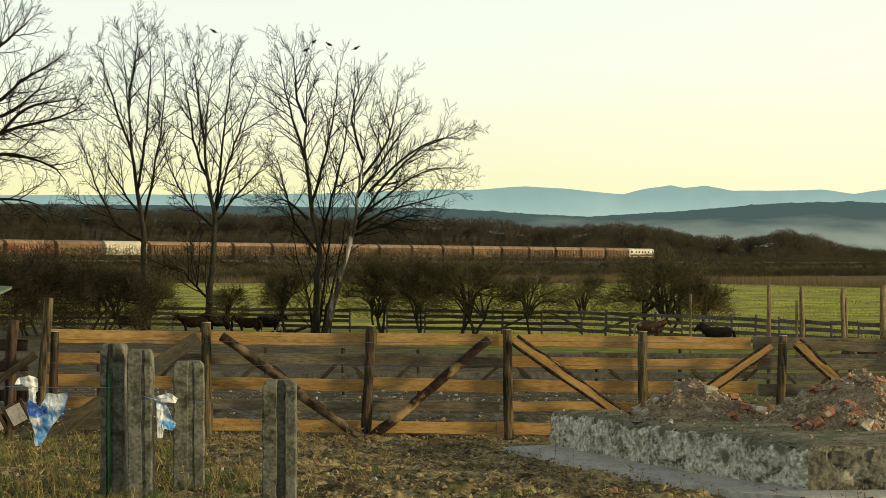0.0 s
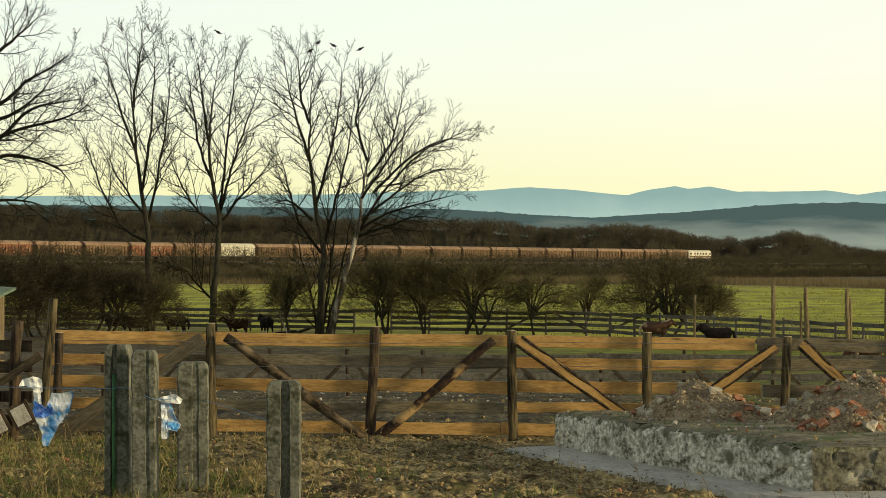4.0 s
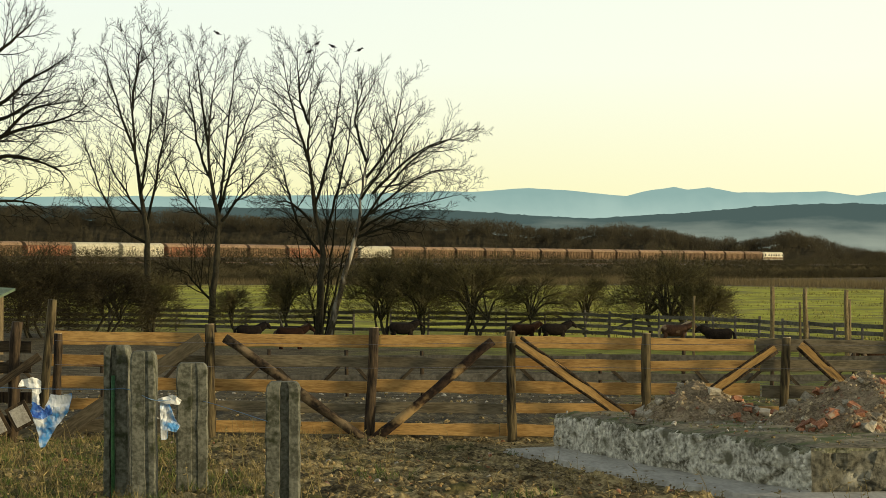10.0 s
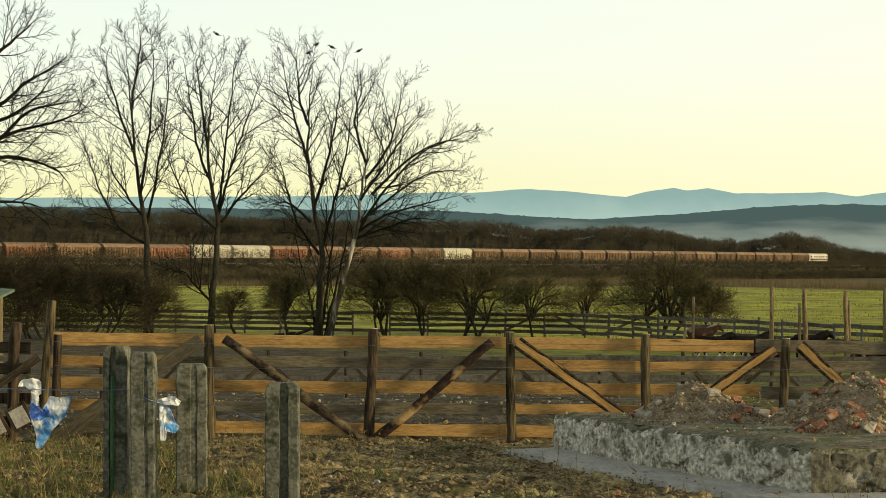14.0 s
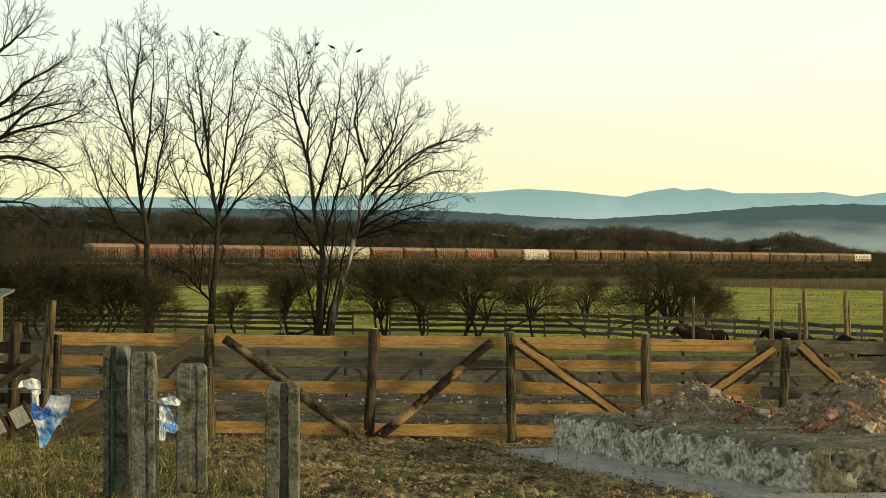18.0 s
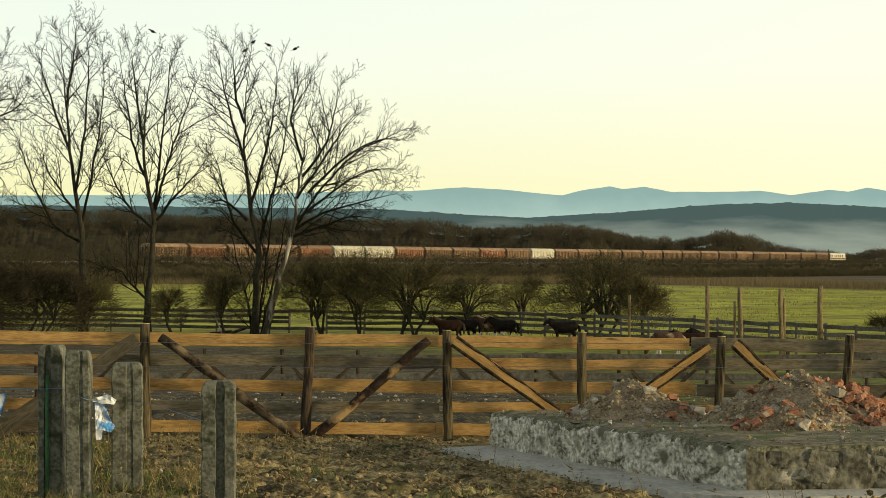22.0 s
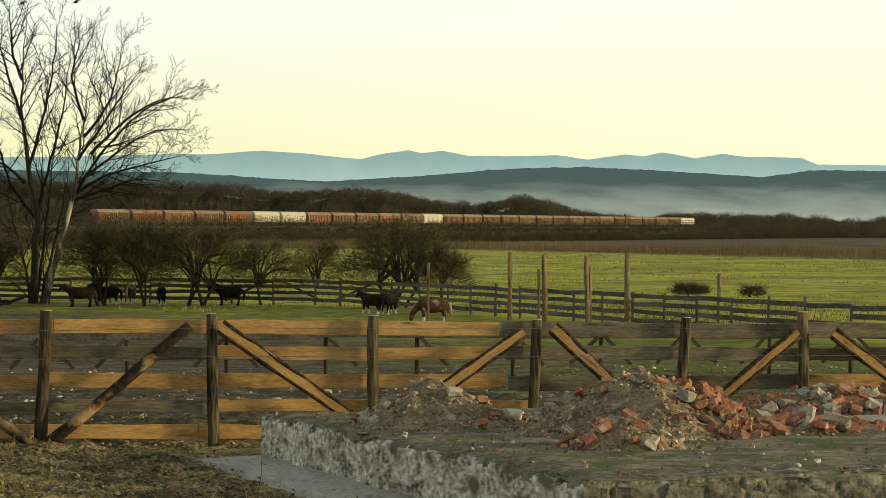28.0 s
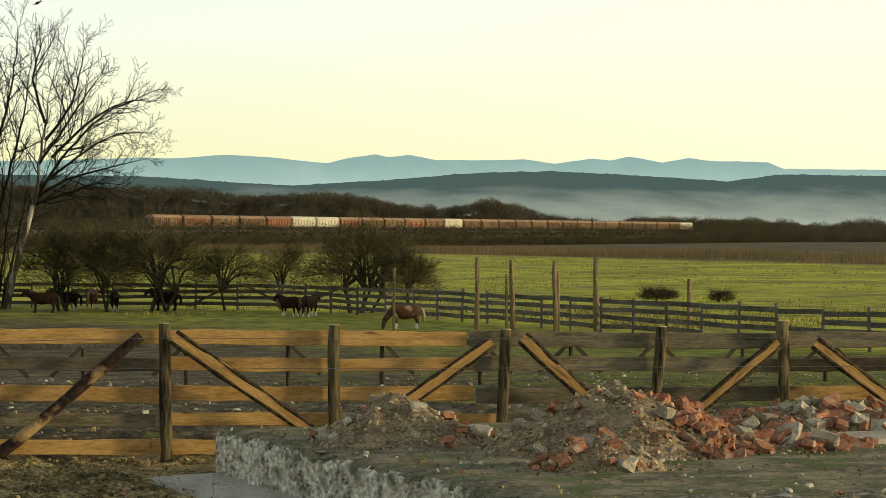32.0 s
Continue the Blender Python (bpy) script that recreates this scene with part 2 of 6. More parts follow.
class Strokes:
    """Gathers many tapered tubes of three or more sides into one mesh."""

    def __init__(self):
        self.v, self.f = [], []

    def tube(self, pts, radii, sides=3):
        base = len(self.v)
        n_ = len(pts)
        for i, p in enumerate(pts):
            d = pts[min(i + 1, n_ - 1)] - pts[max(i - 1, 0)]
            if d.length < 1e-6:
                d = Vector((0, 0, 1))
            d.normalize()
            s = d.cross(Vector((0.3, 0.9, 0.2)))
            if s.length < 1e-3:
                s = d.cross(Vector((1, 0, 0)))
            s.normalize()
            q = d.cross(s)
            for k in range(sides):
                a_ = 2 * math.pi * k / sides
                self.v.append(p + s * (math.cos(a_) * radii[i]) + q * (math.sin(a_) * radii[i]))
        for i in range(n_ - 1):
            for k in range(sides):
                b0, b1 = base + i * sides, base + (i + 1) * sides
                self.f.append((b0 + k, b0 + (k + 1) % sides, b1 + (k + 1) % sides, b1 + k))

    def blade(self, p, d, w):
        base = len(self.v)
        s = d.cross(Vector((random.uniform(-1, 1), random.uniform(-1, 1), 0.2)))
        s.normalize()
        self.v += [p - s * w, p + s * w, p + d]
        self.f.append((base, base + 1, base + 2))


# ---- ground ----
def gz(x, y):
    """Height of the ground: it falls from the yard towards the paddock and lies level from there on."""
    if y < 60:
        return 2.24 - 0.033 * max(y, -10) - hollow(x, y)
    if y < 76:
        return 0.26 * (1 - (y - 60) / 16) ** 2
    return 0.0


def hollow(x, y):
    """The ground lies a little lower beside the old foundation."""
    if not 14 < y < 42:
        return 0.0
    dip = 0.065 * min(1, max(0, (y - 25) / 5)) * min(1, (42 - y) / 8)
    if y > 30.6 or x < -6:
        return dip
    out = max(0.0, -1.0 - ((x - 1.5) * 9.39 + (y - 28.6) * 1.83) / 9.566)
    k = max(0.0, 1 - out / 3.2)
    return max(dip, 0.095 * k * k * (3 - 2 * k) * min(1, (30.6 - y) / 2.5) * min(1, max(0.2, (y - 17) / 6)) * min(1, (y - 14) / 3.5))


def yard_lump(x, y):
    if 12 < y < 60:
        k = min(1, (y - 12) / 4) * min(1, (60 - y) / 20)
        p = Vector((x * 0.9, y * 0.9, 0))
        return k * (0.05 * noise.noise(p) + 0.06 * noise.noise(p * 3.1) + 0.065 * noise.noise(p * 8) + 0.035 * noise.noise(p * 17))
    return 0.0


def flat_zone(x, y):
    """1 beside the foundation, where the apron lies."""
    return 1.0 if 0.2 < x < 12.5 and 17.6 < y < 30.4 and (x - 1.5) * 9.39 + (y - 28.6) * 1.83 > -9 else 0.0

def build_ground():
    angs = [math.radians(v) for v in list(np.arange(-15, 25.01, 0.13)) + list(np.arange(28, 342, 6))]
    radii = list(np.arange(2, 14, 1.0)) + list(np.arange(14, 36, 0.075)) + list(np.arange(36, 60, 0.4))
    r = 60.0
    while r < 4900:
        radii.append(r)
        r *= 1.035
    radii.append(4900)
    na = len(angs)
    verts = [(0, 0, gz(0, 0))]
    for r in radii:
        for a_ in angs:
            x, y = r * math.sin(a_), r * math.cos(a_)
            z = gz(x, y)
            if y > 12:
                z += yard_lump(x, y) * (1 - 0.85 * flat_zone(x, y)) - 0.03 * flat_zone(x, y)
            verts.append((x, y, z))
    faces = [(0, 1 + (k + 1) % na, 1 + k) for k in range(na)]
    for i in range(len(radii) - 1):
        b0, b1 = 1 + i * na, 1 + (i + 1) * na
        for k in range(na):
            k2 = (k + 1) % na
            faces.append((b0 + k, b0 + k2, b1 + k2, b1 + k))
    ob = mesh_part("ground", verts, faces, GROUND, smooth=True)
    tagged(ob, "brown trampled soil giving way to green winter pasture", "ground", kind="structure")


def ground_material():
    m = bpy.data.materials.new("soil_and_pasture")
    m.use_nodes = True
    n, l = m.node_tree.nodes, m.node_tree.links
    b = n["Principled BSDF"]
    b.inputs["Roughness"].default_value = 0.95
    b.inputs["Specular IOR Level"].default_value = 0.15
    geo = n.new("ShaderNodeNewGeometry")
    sep = n.new("ShaderNodeSeparateXYZ")
    l.new(geo.outputs["Position"], sep.inputs[0])

    def tex(scale, detail=6):
        t = n.new("ShaderNodeTexNoise")
        t.inputs["Scale"].default_value, t.inputs["Detail"].default_value = scale, detail
        l.new(geo.outputs["Position"], t.inputs["Vector"])
        return t.outputs[0]

    def ramp(src, *stops):
        r = n.new("ShaderNodeValToRGB")
        while len(r.color_ramp.elements) < len(stops):
            r.color_ramp.elements.new(0.5)
        for el, (p, c) in zip(r.color_ramp.elements, stops):
            el.position, el.color = p, (*c, 1)
        l.new(src, r.inputs[0])
        return r.outputs[0]

    def math_node(op, a_, b_):
        k = n.new("ShaderNodeMath")
        k.operation = op
        for i, v in enumerate((a_, b_)):
            if isinstance(v, (int, float)):
                k.inputs[i].default_value = v
            else:
                l.new(v, k.inputs[i])
        return k.outputs[0]

    def span(src, lo, hi):
        k = n.new("ShaderNodeMapRange")
        k.inputs["From Min"].default_value, k.inputs["From Max"].default_value = lo, hi
        l.new(src, k.inputs["Value"])
        return k.outputs[0]

    def mix(f, a_, b_):
        k = n.new("ShaderNodeMix")
        k.data_type = "RGBA"
        l.new(f, k.inputs[0])
        l.new(a_, k.inputs[6])
        l.new(b_, k.inputs[7])
        return k.outputs[2]

    soil = ramp(math_node("ADD", math_node("MULTIPLY", tex(2.2), 0.5), math_node("MULTIPLY", tex(19), 0.5)), (0.40, (0.05, 0.037, 0.016)), (0.5, (0.20, 0.15, 0.067)), (0.60, (0.47, 0.365, 0.17)))
    weed = ramp(tex(9), (0.38, (0.024, 0.025, 0.009)), (0.62, (0.115, 0.103, 0.036)))
    corner = span(math_node("ADD", sep.outputs[0], math_node("MULTIPLY", sep.outputs[1], 0.22)), 3.2, 2.2)
    front = math_node("MULTIPLY", span(sep.outputs[0], 1.2, 3.0), span(sep.outputs[1], 19.2, 18.2))
    yard = mix(span(math_node("ADD", tex(1.1), math_node("ADD", math_node("MULTIPLY", corner, 0.12), math_node("MULTIPLY", front, 0.30))), 0.56, 0.66), soil, weed)
    mud = ramp(math_node("ADD", math_node("MULTIPLY", tex(1.3), 0.5), math_node("MULTIPLY", tex(9), 0.5)), (0.40, (0.035, 0.027, 0.013)), (0.52, (0.088, 0.07, 0.036)), (0.62, (0.20, 0.165, 0.09)))
    sward = ramp(tex(4), (0.38, (0.05, 0.06, 0.012)), (0.62, (0.20, 0.21, 0.03)))
    mud = mix(span(math_node("ADD", tex(0.7), math_node("MULTIPLY", sep.outputs[0], 0.020)), 0.64, 0.74), mud, sward)
    yard = mix(span(math_node("ADD", sep.outputs[1], math_node("MULTIPLY", tex(1.1), 3)), 32.0, 34.5), yard, mud)
    grass = ramp(math_node("ADD", math_node("MULTIPLY", tex(0.07), 0.5), math_node("MULTIPLY", tex(0.9), 0.5)), (0.38, (0.17, 0.165, 0.022)), (0.5, (0.36, 0.36, 0.032)), (0.62, (0.54, 0.52, 0.06)))
    rough = ramp(tex(1.6), (0.3, (0.13, 0.115, 0.035)), (0.7, (0.27, 0.245, 0.06)))
    grass = mix(span(math_node("ADD", math_node("MULTIPLY", tex(0.33), 0.5), math_node("MULTIPLY", tex(0.11), 0.5)), 0.51, 0.58), grass, rough)
    brown = ramp(tex(0.05), (0.35, (0.07, 0.052, 0.027)), (0.65, (0.145, 0.105, 0.052)))
    edge = math_node("ADD", math_node("ADD", sep.outputs[1], math_node("MULTIPLY", sep.outputs[0], 1.6)), math_node("MULTIPLY", tex(0.25), 50))
    trodden = ramp(tex(1.2), (0.36, (0.11, 0.12, 0.018)), (0.62, (0.31, 0.32, 0.04)))
    beyond = math_node("ADD", sep.outputs[1], math_node("MULTIPLY", math_node("MAXIMUM", math_node("SUBTRACT", sep.outputs[0], 8), 0), 2.6))
    grass = mix(span(beyond, 108, 116), trodden, grass)
    near = mix(span(edge, 110, 134), yard, grass)
    out = math_node("ADD", sep.outputs[1], math_node("MULTIPLY", math_node("MAXIMUM", math_node("SUBTRACT", sep.outputs[0], 50), 0), 4.5))
    col = mix(span(math_node("ADD", out, math_node("MULTIPLY", tex(0.06), 40)), 425, 470), near, brown)
    l.new(col, b.inputs["Base Color"])
    bp = n.new("ShaderNodeBump")
    bp.inputs["Strength"].default_value, bp.inputs["Distance"].default_value = 0.6, 0.03
    l.new(tex(24), bp.inputs["Height"])
    l.new(bp.outputs[0], b.inputs["Normal"])
    return m


GROUND = ground_material()
build_ground()


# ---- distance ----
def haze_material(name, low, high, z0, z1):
    """Far land seen through air: a plain glowing backdrop, haze painted in by height."""
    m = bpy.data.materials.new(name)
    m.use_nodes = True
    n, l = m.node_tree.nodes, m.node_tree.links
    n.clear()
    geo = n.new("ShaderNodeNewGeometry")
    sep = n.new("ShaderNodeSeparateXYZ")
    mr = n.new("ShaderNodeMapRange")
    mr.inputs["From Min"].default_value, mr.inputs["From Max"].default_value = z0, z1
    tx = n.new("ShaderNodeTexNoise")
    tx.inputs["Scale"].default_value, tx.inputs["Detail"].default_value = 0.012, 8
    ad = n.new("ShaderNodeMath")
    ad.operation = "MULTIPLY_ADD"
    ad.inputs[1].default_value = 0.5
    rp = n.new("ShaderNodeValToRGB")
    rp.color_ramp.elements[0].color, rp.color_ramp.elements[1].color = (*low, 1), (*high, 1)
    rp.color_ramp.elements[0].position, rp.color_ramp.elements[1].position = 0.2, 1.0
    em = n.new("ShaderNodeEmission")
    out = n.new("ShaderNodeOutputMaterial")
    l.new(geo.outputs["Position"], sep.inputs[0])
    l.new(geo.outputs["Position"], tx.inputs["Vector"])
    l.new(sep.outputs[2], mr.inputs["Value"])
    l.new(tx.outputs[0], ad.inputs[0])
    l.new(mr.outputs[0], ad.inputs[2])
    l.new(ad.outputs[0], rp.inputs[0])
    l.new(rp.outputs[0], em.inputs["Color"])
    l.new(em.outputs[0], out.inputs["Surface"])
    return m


def ridge(name, prof, dist, depth, material, rough, label, teeth=0.0):
    """A long ridge at one distance: prof gives its bearing (tangent) and height; its slope falls towards the viewer."""
    us = np.arange(-0.9, 1.0, 0.0012)
    pu, pz = [p[0] for p in prof], [p[1] for p in prof]
    verts, faces = [], []
    rows = 5
    for u in us:
        z = float(np.interp(u, pu, pz)) + rough * (noise.noise((u * 60, dist, 0)) + 0.5 * noise.noise((u * 170, dist, 3)))
        if teeth:
            z += teeth * abs(noise.noise((u * 900, 1, 7)))
        for k in range(rows):
            f = k / (rows - 1)
            d = dist - depth * (1 - f)
            verts.append((u * d, d, -8 + (z + 8) * f ** 0.8))
    n_ = len(us)
    for i in range(n_ - 1):
        for k in range(rows - 1):
            a_ = i * rows + k
            faces.append((a_, a_ + rows, a_ + rows + 1, a_ + 1))
    ob = mesh_part(name, verts, faces, material, smooth=True)
    return tagged(ob, label, "distance", kind="structure")


# aerial haze painted as glow: pale misty foot, deeper tone at the crest
MOUNT = haze_material("mountain_haze_glow", (0.54, 0.70, 0.60), (0.285, 0.44, 0.40), 60, 190)
HILL = haze_material("hill_haze_glow", (0.50, 0.55, 0.43), (0.075, 0.115, 0.105), 2, 88)
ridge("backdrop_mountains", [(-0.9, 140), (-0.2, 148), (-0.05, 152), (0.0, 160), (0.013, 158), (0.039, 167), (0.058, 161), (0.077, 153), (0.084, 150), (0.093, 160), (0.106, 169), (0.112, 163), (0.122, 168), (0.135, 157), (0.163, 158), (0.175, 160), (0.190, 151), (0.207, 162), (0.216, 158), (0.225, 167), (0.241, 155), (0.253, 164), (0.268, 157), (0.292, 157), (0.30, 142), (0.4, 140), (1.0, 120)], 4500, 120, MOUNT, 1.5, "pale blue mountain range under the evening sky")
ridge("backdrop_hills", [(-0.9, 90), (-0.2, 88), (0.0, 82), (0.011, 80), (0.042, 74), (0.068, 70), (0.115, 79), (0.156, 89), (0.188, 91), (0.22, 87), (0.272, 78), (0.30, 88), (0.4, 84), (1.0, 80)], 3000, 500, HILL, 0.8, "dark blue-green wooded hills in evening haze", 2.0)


WOOD_TOP = [(-1.2, 42), (-0.3, 41), (-0.2, 39), (-0.15, 36), (-0.1, 34), (-0.05, 32), (0.011, 31), (0.04, 27.5), (0.06, 27.5), (0.083, 28.5), (0.094, 28.5), (0.123, 21), (0.145, 22), (0.160, 25), (0.175, 21.5), (0.19, 16), (0.22, 13.5), (0.231, 16.5), (0.261, 14.5), (0.281, 16), (0.30, 12.5), (0.5, 12), (1.2, 12)]


def wood_z(u, d):
    top = float(np.interp(u, [p[0] for p in WOOD_TOP], [p[1] for p in WOOD_TOP])) - 8.5
    f = min(1, max(0, (d - 960) / 140))
    return max(-0.5, top * f * f * (3 - 2 * f))


def build_woods():
    bump_rnd = random.Random(3)
    us = [-1.2, -0.8, -0.5] + list(np.arange(-0.3, 0.4001, 0.0016)) + [0.5, 0.8, 1.2]
    ds = [950, 960, 970, 980, 990, 1000, 1010, 1025, 1040, 1055, 1070, 1085, 1100, 1200]
    verts = [(u * d, d, wood_z(u, d) - 0.6 + (0 if d == 950 else 0.2 + 2.2 * noise.noise((u * 90, d * 0.05, 4)) + bump_rnd.uniform(-0.5, 0.5))) for u in us for d in ds]
    n_ = len(ds)
    faces = [(i * n_ + k, (i + 1) * n_ + k, (i + 1) * n_ + k + 1, i * n_ + k + 1) for i in range(len(us) - 1) for k in range(n_ - 1)]
    tagged(mesh_part("wooded_hill", verts, faces, WOODS), "brown leafless wooded hillside beyond the railway", "hill", kind="structure")
    rnd = random.Random(5)
    random.seed(11)
    st = Strokes()
    for _ in range(2700):
        u = rnd.uniform(-0.26, 0.36)
        d = rnd.choice([rnd.uniform(960, 1100), rnd.uniform(1060, 1105)])
        base = Vector((u * d, d, wood_z(u, d)))
        h = rnd.uniform(4.0, 6.0) * (0.85 + 1.3 * abs(noise.noise((u * 55, d * 0.02, 2))))
        w = h * rnd.uniform(0.5, 0.85)
        for _ in range(130):
            a_, f = rnd.uniform(0, 6.28), rnd.random()
            rr = w * math.sqrt(rnd.random()) * math.sin(math.pi * (0.15 + 0.8 * f))
            p = base + Vector((math.cos(a_) * rr, math.sin(a_) * rr, h * f * 0.8))
            st.blade(p, Vector((math.cos(a_) * 0.5, math.sin(a_) * 0.5, rnd.uniform(0.4, 1.4))) * rnd.uniform(0.7, 1.7), rnd.uniform(0.05, 0.14) * (1.2 - 0.6 * f))
    tagged(mesh_part("winter_woodland", st.v, st.f, WOODS), "dense brown leafless woodland on the far slope", "woodland", kind="stuff")


build_woods()


# ---- railway ----
RAIL_X, RAIL_Y, DIR_X, DIR_Y, RAIL_Z = -17.5, 560.0, 0.5528, 0.8333, 4.75


def along(s, off=0.0, z=0.0):
    """A point s metres along the track, off metres towards the yard."""
    return Vector((RAIL_X + DIR_X * s + DIR_Y * off, RAIL_Y + DIR_Y * s - DIR_X * off, z))


GRAVEL = mat("ballast", (0.07, 0.06, 0.05), (0.17, 0.15, 0.12), 0.5, 0.95, 0.4, 12)
RAILSTEEL = mat("rail_steel", (0.12, 0.08, 0.06), (0.22, 0.16, 0.12), 2, 0.5, 0.0, 8, metal=0.7)


def build_track():
    prof = [(11, -0.3), (3, RAIL_Z - 0.55), (1.7, RAIL_Z - 0.2), (-1.7, RAIL_Z - 0.2), (-3, RAIL_Z - 0.55), (-11, -0.3)]
    ss = list(range(-700, 801, 50))
    verts = [along(s, o, z) for s in ss for o, z in prof]
    k = len(prof)
    faces = [(i * k + j, (i + 1) * k + j, (i + 1) * k + j + 1, i * k + j + 1) for i in range(len(ss) - 1) for j in range(k - 1)]
    tagged(mesh_part("railway_embankment", verts, faces, GRAVEL), "gravel railway embankment behind scrub", "embankment", kind="structure")
    for o in (0.75, -0.75):
        verts = [along(s, o + w, z) for s in ss for w, z in ((0.04, RAIL_Z - 0.2), (0.04, RAIL_Z), (-0.04, RAIL_Z), (-0.04, RAIL_Z - 0.2))]
        faces = [(i * 4 + j, (i + 1) * 4 + j, (i + 1) * 4 + (j + 1) % 4, i * 4 + (j + 1) % 4) for i in range(len(ss) - 1) for j in range(4)]
        tagged(mesh_part("rail", verts, faces, RAILSTEEL), "long steel rail on the embankment", "rail", kind="structure")


build_track()


def build_scrub():
    """The belts of bushes and reeds before the railway."""
    rnd = random.Random(8)
    random.seed(12)
    st = Strokes()
    for _ in range(1900):
        s = rnd.uniform(-200, 560)
        off = rnd.uniform(11, 34)
        base = along(s, off)
        h = rnd.uniform(2.8, 4.6) * (0.8 + 0.5 * noise.noise((s * 0.03, off * 0.05, 1))) + (4.6 if off < 24 else 0) + (1.3 * min(1, max(0, 90 - s) / 80) if off < 24 else 0)
        if s > 405:
            h += 3.4 * min(1, (s - 405) / 40) * (0.7 + 0.9 * abs(noise.noise((s * 0.05, 2, 9))))
        w = h * rnd.uniform(0.5, 0.8)
        for _ in range(150):
            a_, f = rnd.uniform(0, 6.28), rnd.random()
            rr = w * math.sqrt(rnd.random()) * math.sin(math.pi * (0.2 + 0.7 * f))
            p = base + Vector((math.cos(a_) * rr, math.sin(a_) * rr, h * f * 0.8))
            st.blade(p, Vector((math.cos(a_) * 0.8, math.sin(a_) * 0.8, rnd.uniform(0.0, 1.0))) * rnd.uniform(0.4, 1.0), rnd.uniform(0.03, 0.10) * (1.3 - 0.6 * f))
    offs = (10, 11, 12, 13, 14.5, 16, 17.5, 19, 20.5, 22, 24)
    stations = np.arange(-200, 561, 1.1)
    core = []
    for s in stations:
        for off in offs:
            p = along(s, off)
            hh = rnd.uniform(-0.6, 0.6) + 3.9 * (0.9 + 0.35 * noise.noise((s * 0.03, off * 0.05, 1)) + 0.25 * noise.noise((s * 0.2, off * 0.2, 1)))
            core.append((p.x, p.y, -0.5 if off in (10, 24) else hh))
    n_ = len(offs)
    base = len(st.v)
    st.v += [Vector(c) for c in core]
    st.f += [(base + i * n_ + k, base + i * n_ + k + 1, base + (i + 1) * n_ + k + 1, base + (i + 1) * n_ + k) for i in range(len(stations) - 1) for k in range(n_ - 1)]
    tagged(mesh_part("scrub_belt", st.v, st.f, SCRUB), "dark leafless scrub along the railway", "scrub", kind="stuff")
    st = Strokes()
    for _ in range(75000):
        u = rnd.uniform(-0.25, 0.36)
        d = 428 + 112 * rnd.random() ** 0.6 + 14 * noise.noise((u * 40, 3, 5))
        x, y = u * d, d
        if x > 50:
            y -= (x - 50) * 4.4 * (1 - 0.25 * (d - 425) / 95)
        if y < 150:
            continue
        st.blade(Vector((x, y, 0)), Vector((rnd.uniform(-0.5, 0.5), rnd.uniform(-0.5, 0.5), rnd.uniform(0.9, 2.3) * (0.75 + 0.5 * noise.noise((x * 0.05, y * 0.02, 3))))), rnd.uniform(0.03, 0.08))
    tagged(mesh_part("reed_bed", st.v, st.f, REED), "dry brown reeds and tall grass edging the pasture", "reeds", kind="stuff")


build_scrub()


# ---- fences ----
FENCE_Y = 31.0


def fence_z(x):
    return 1.217 - 0.012 * max(0, x)


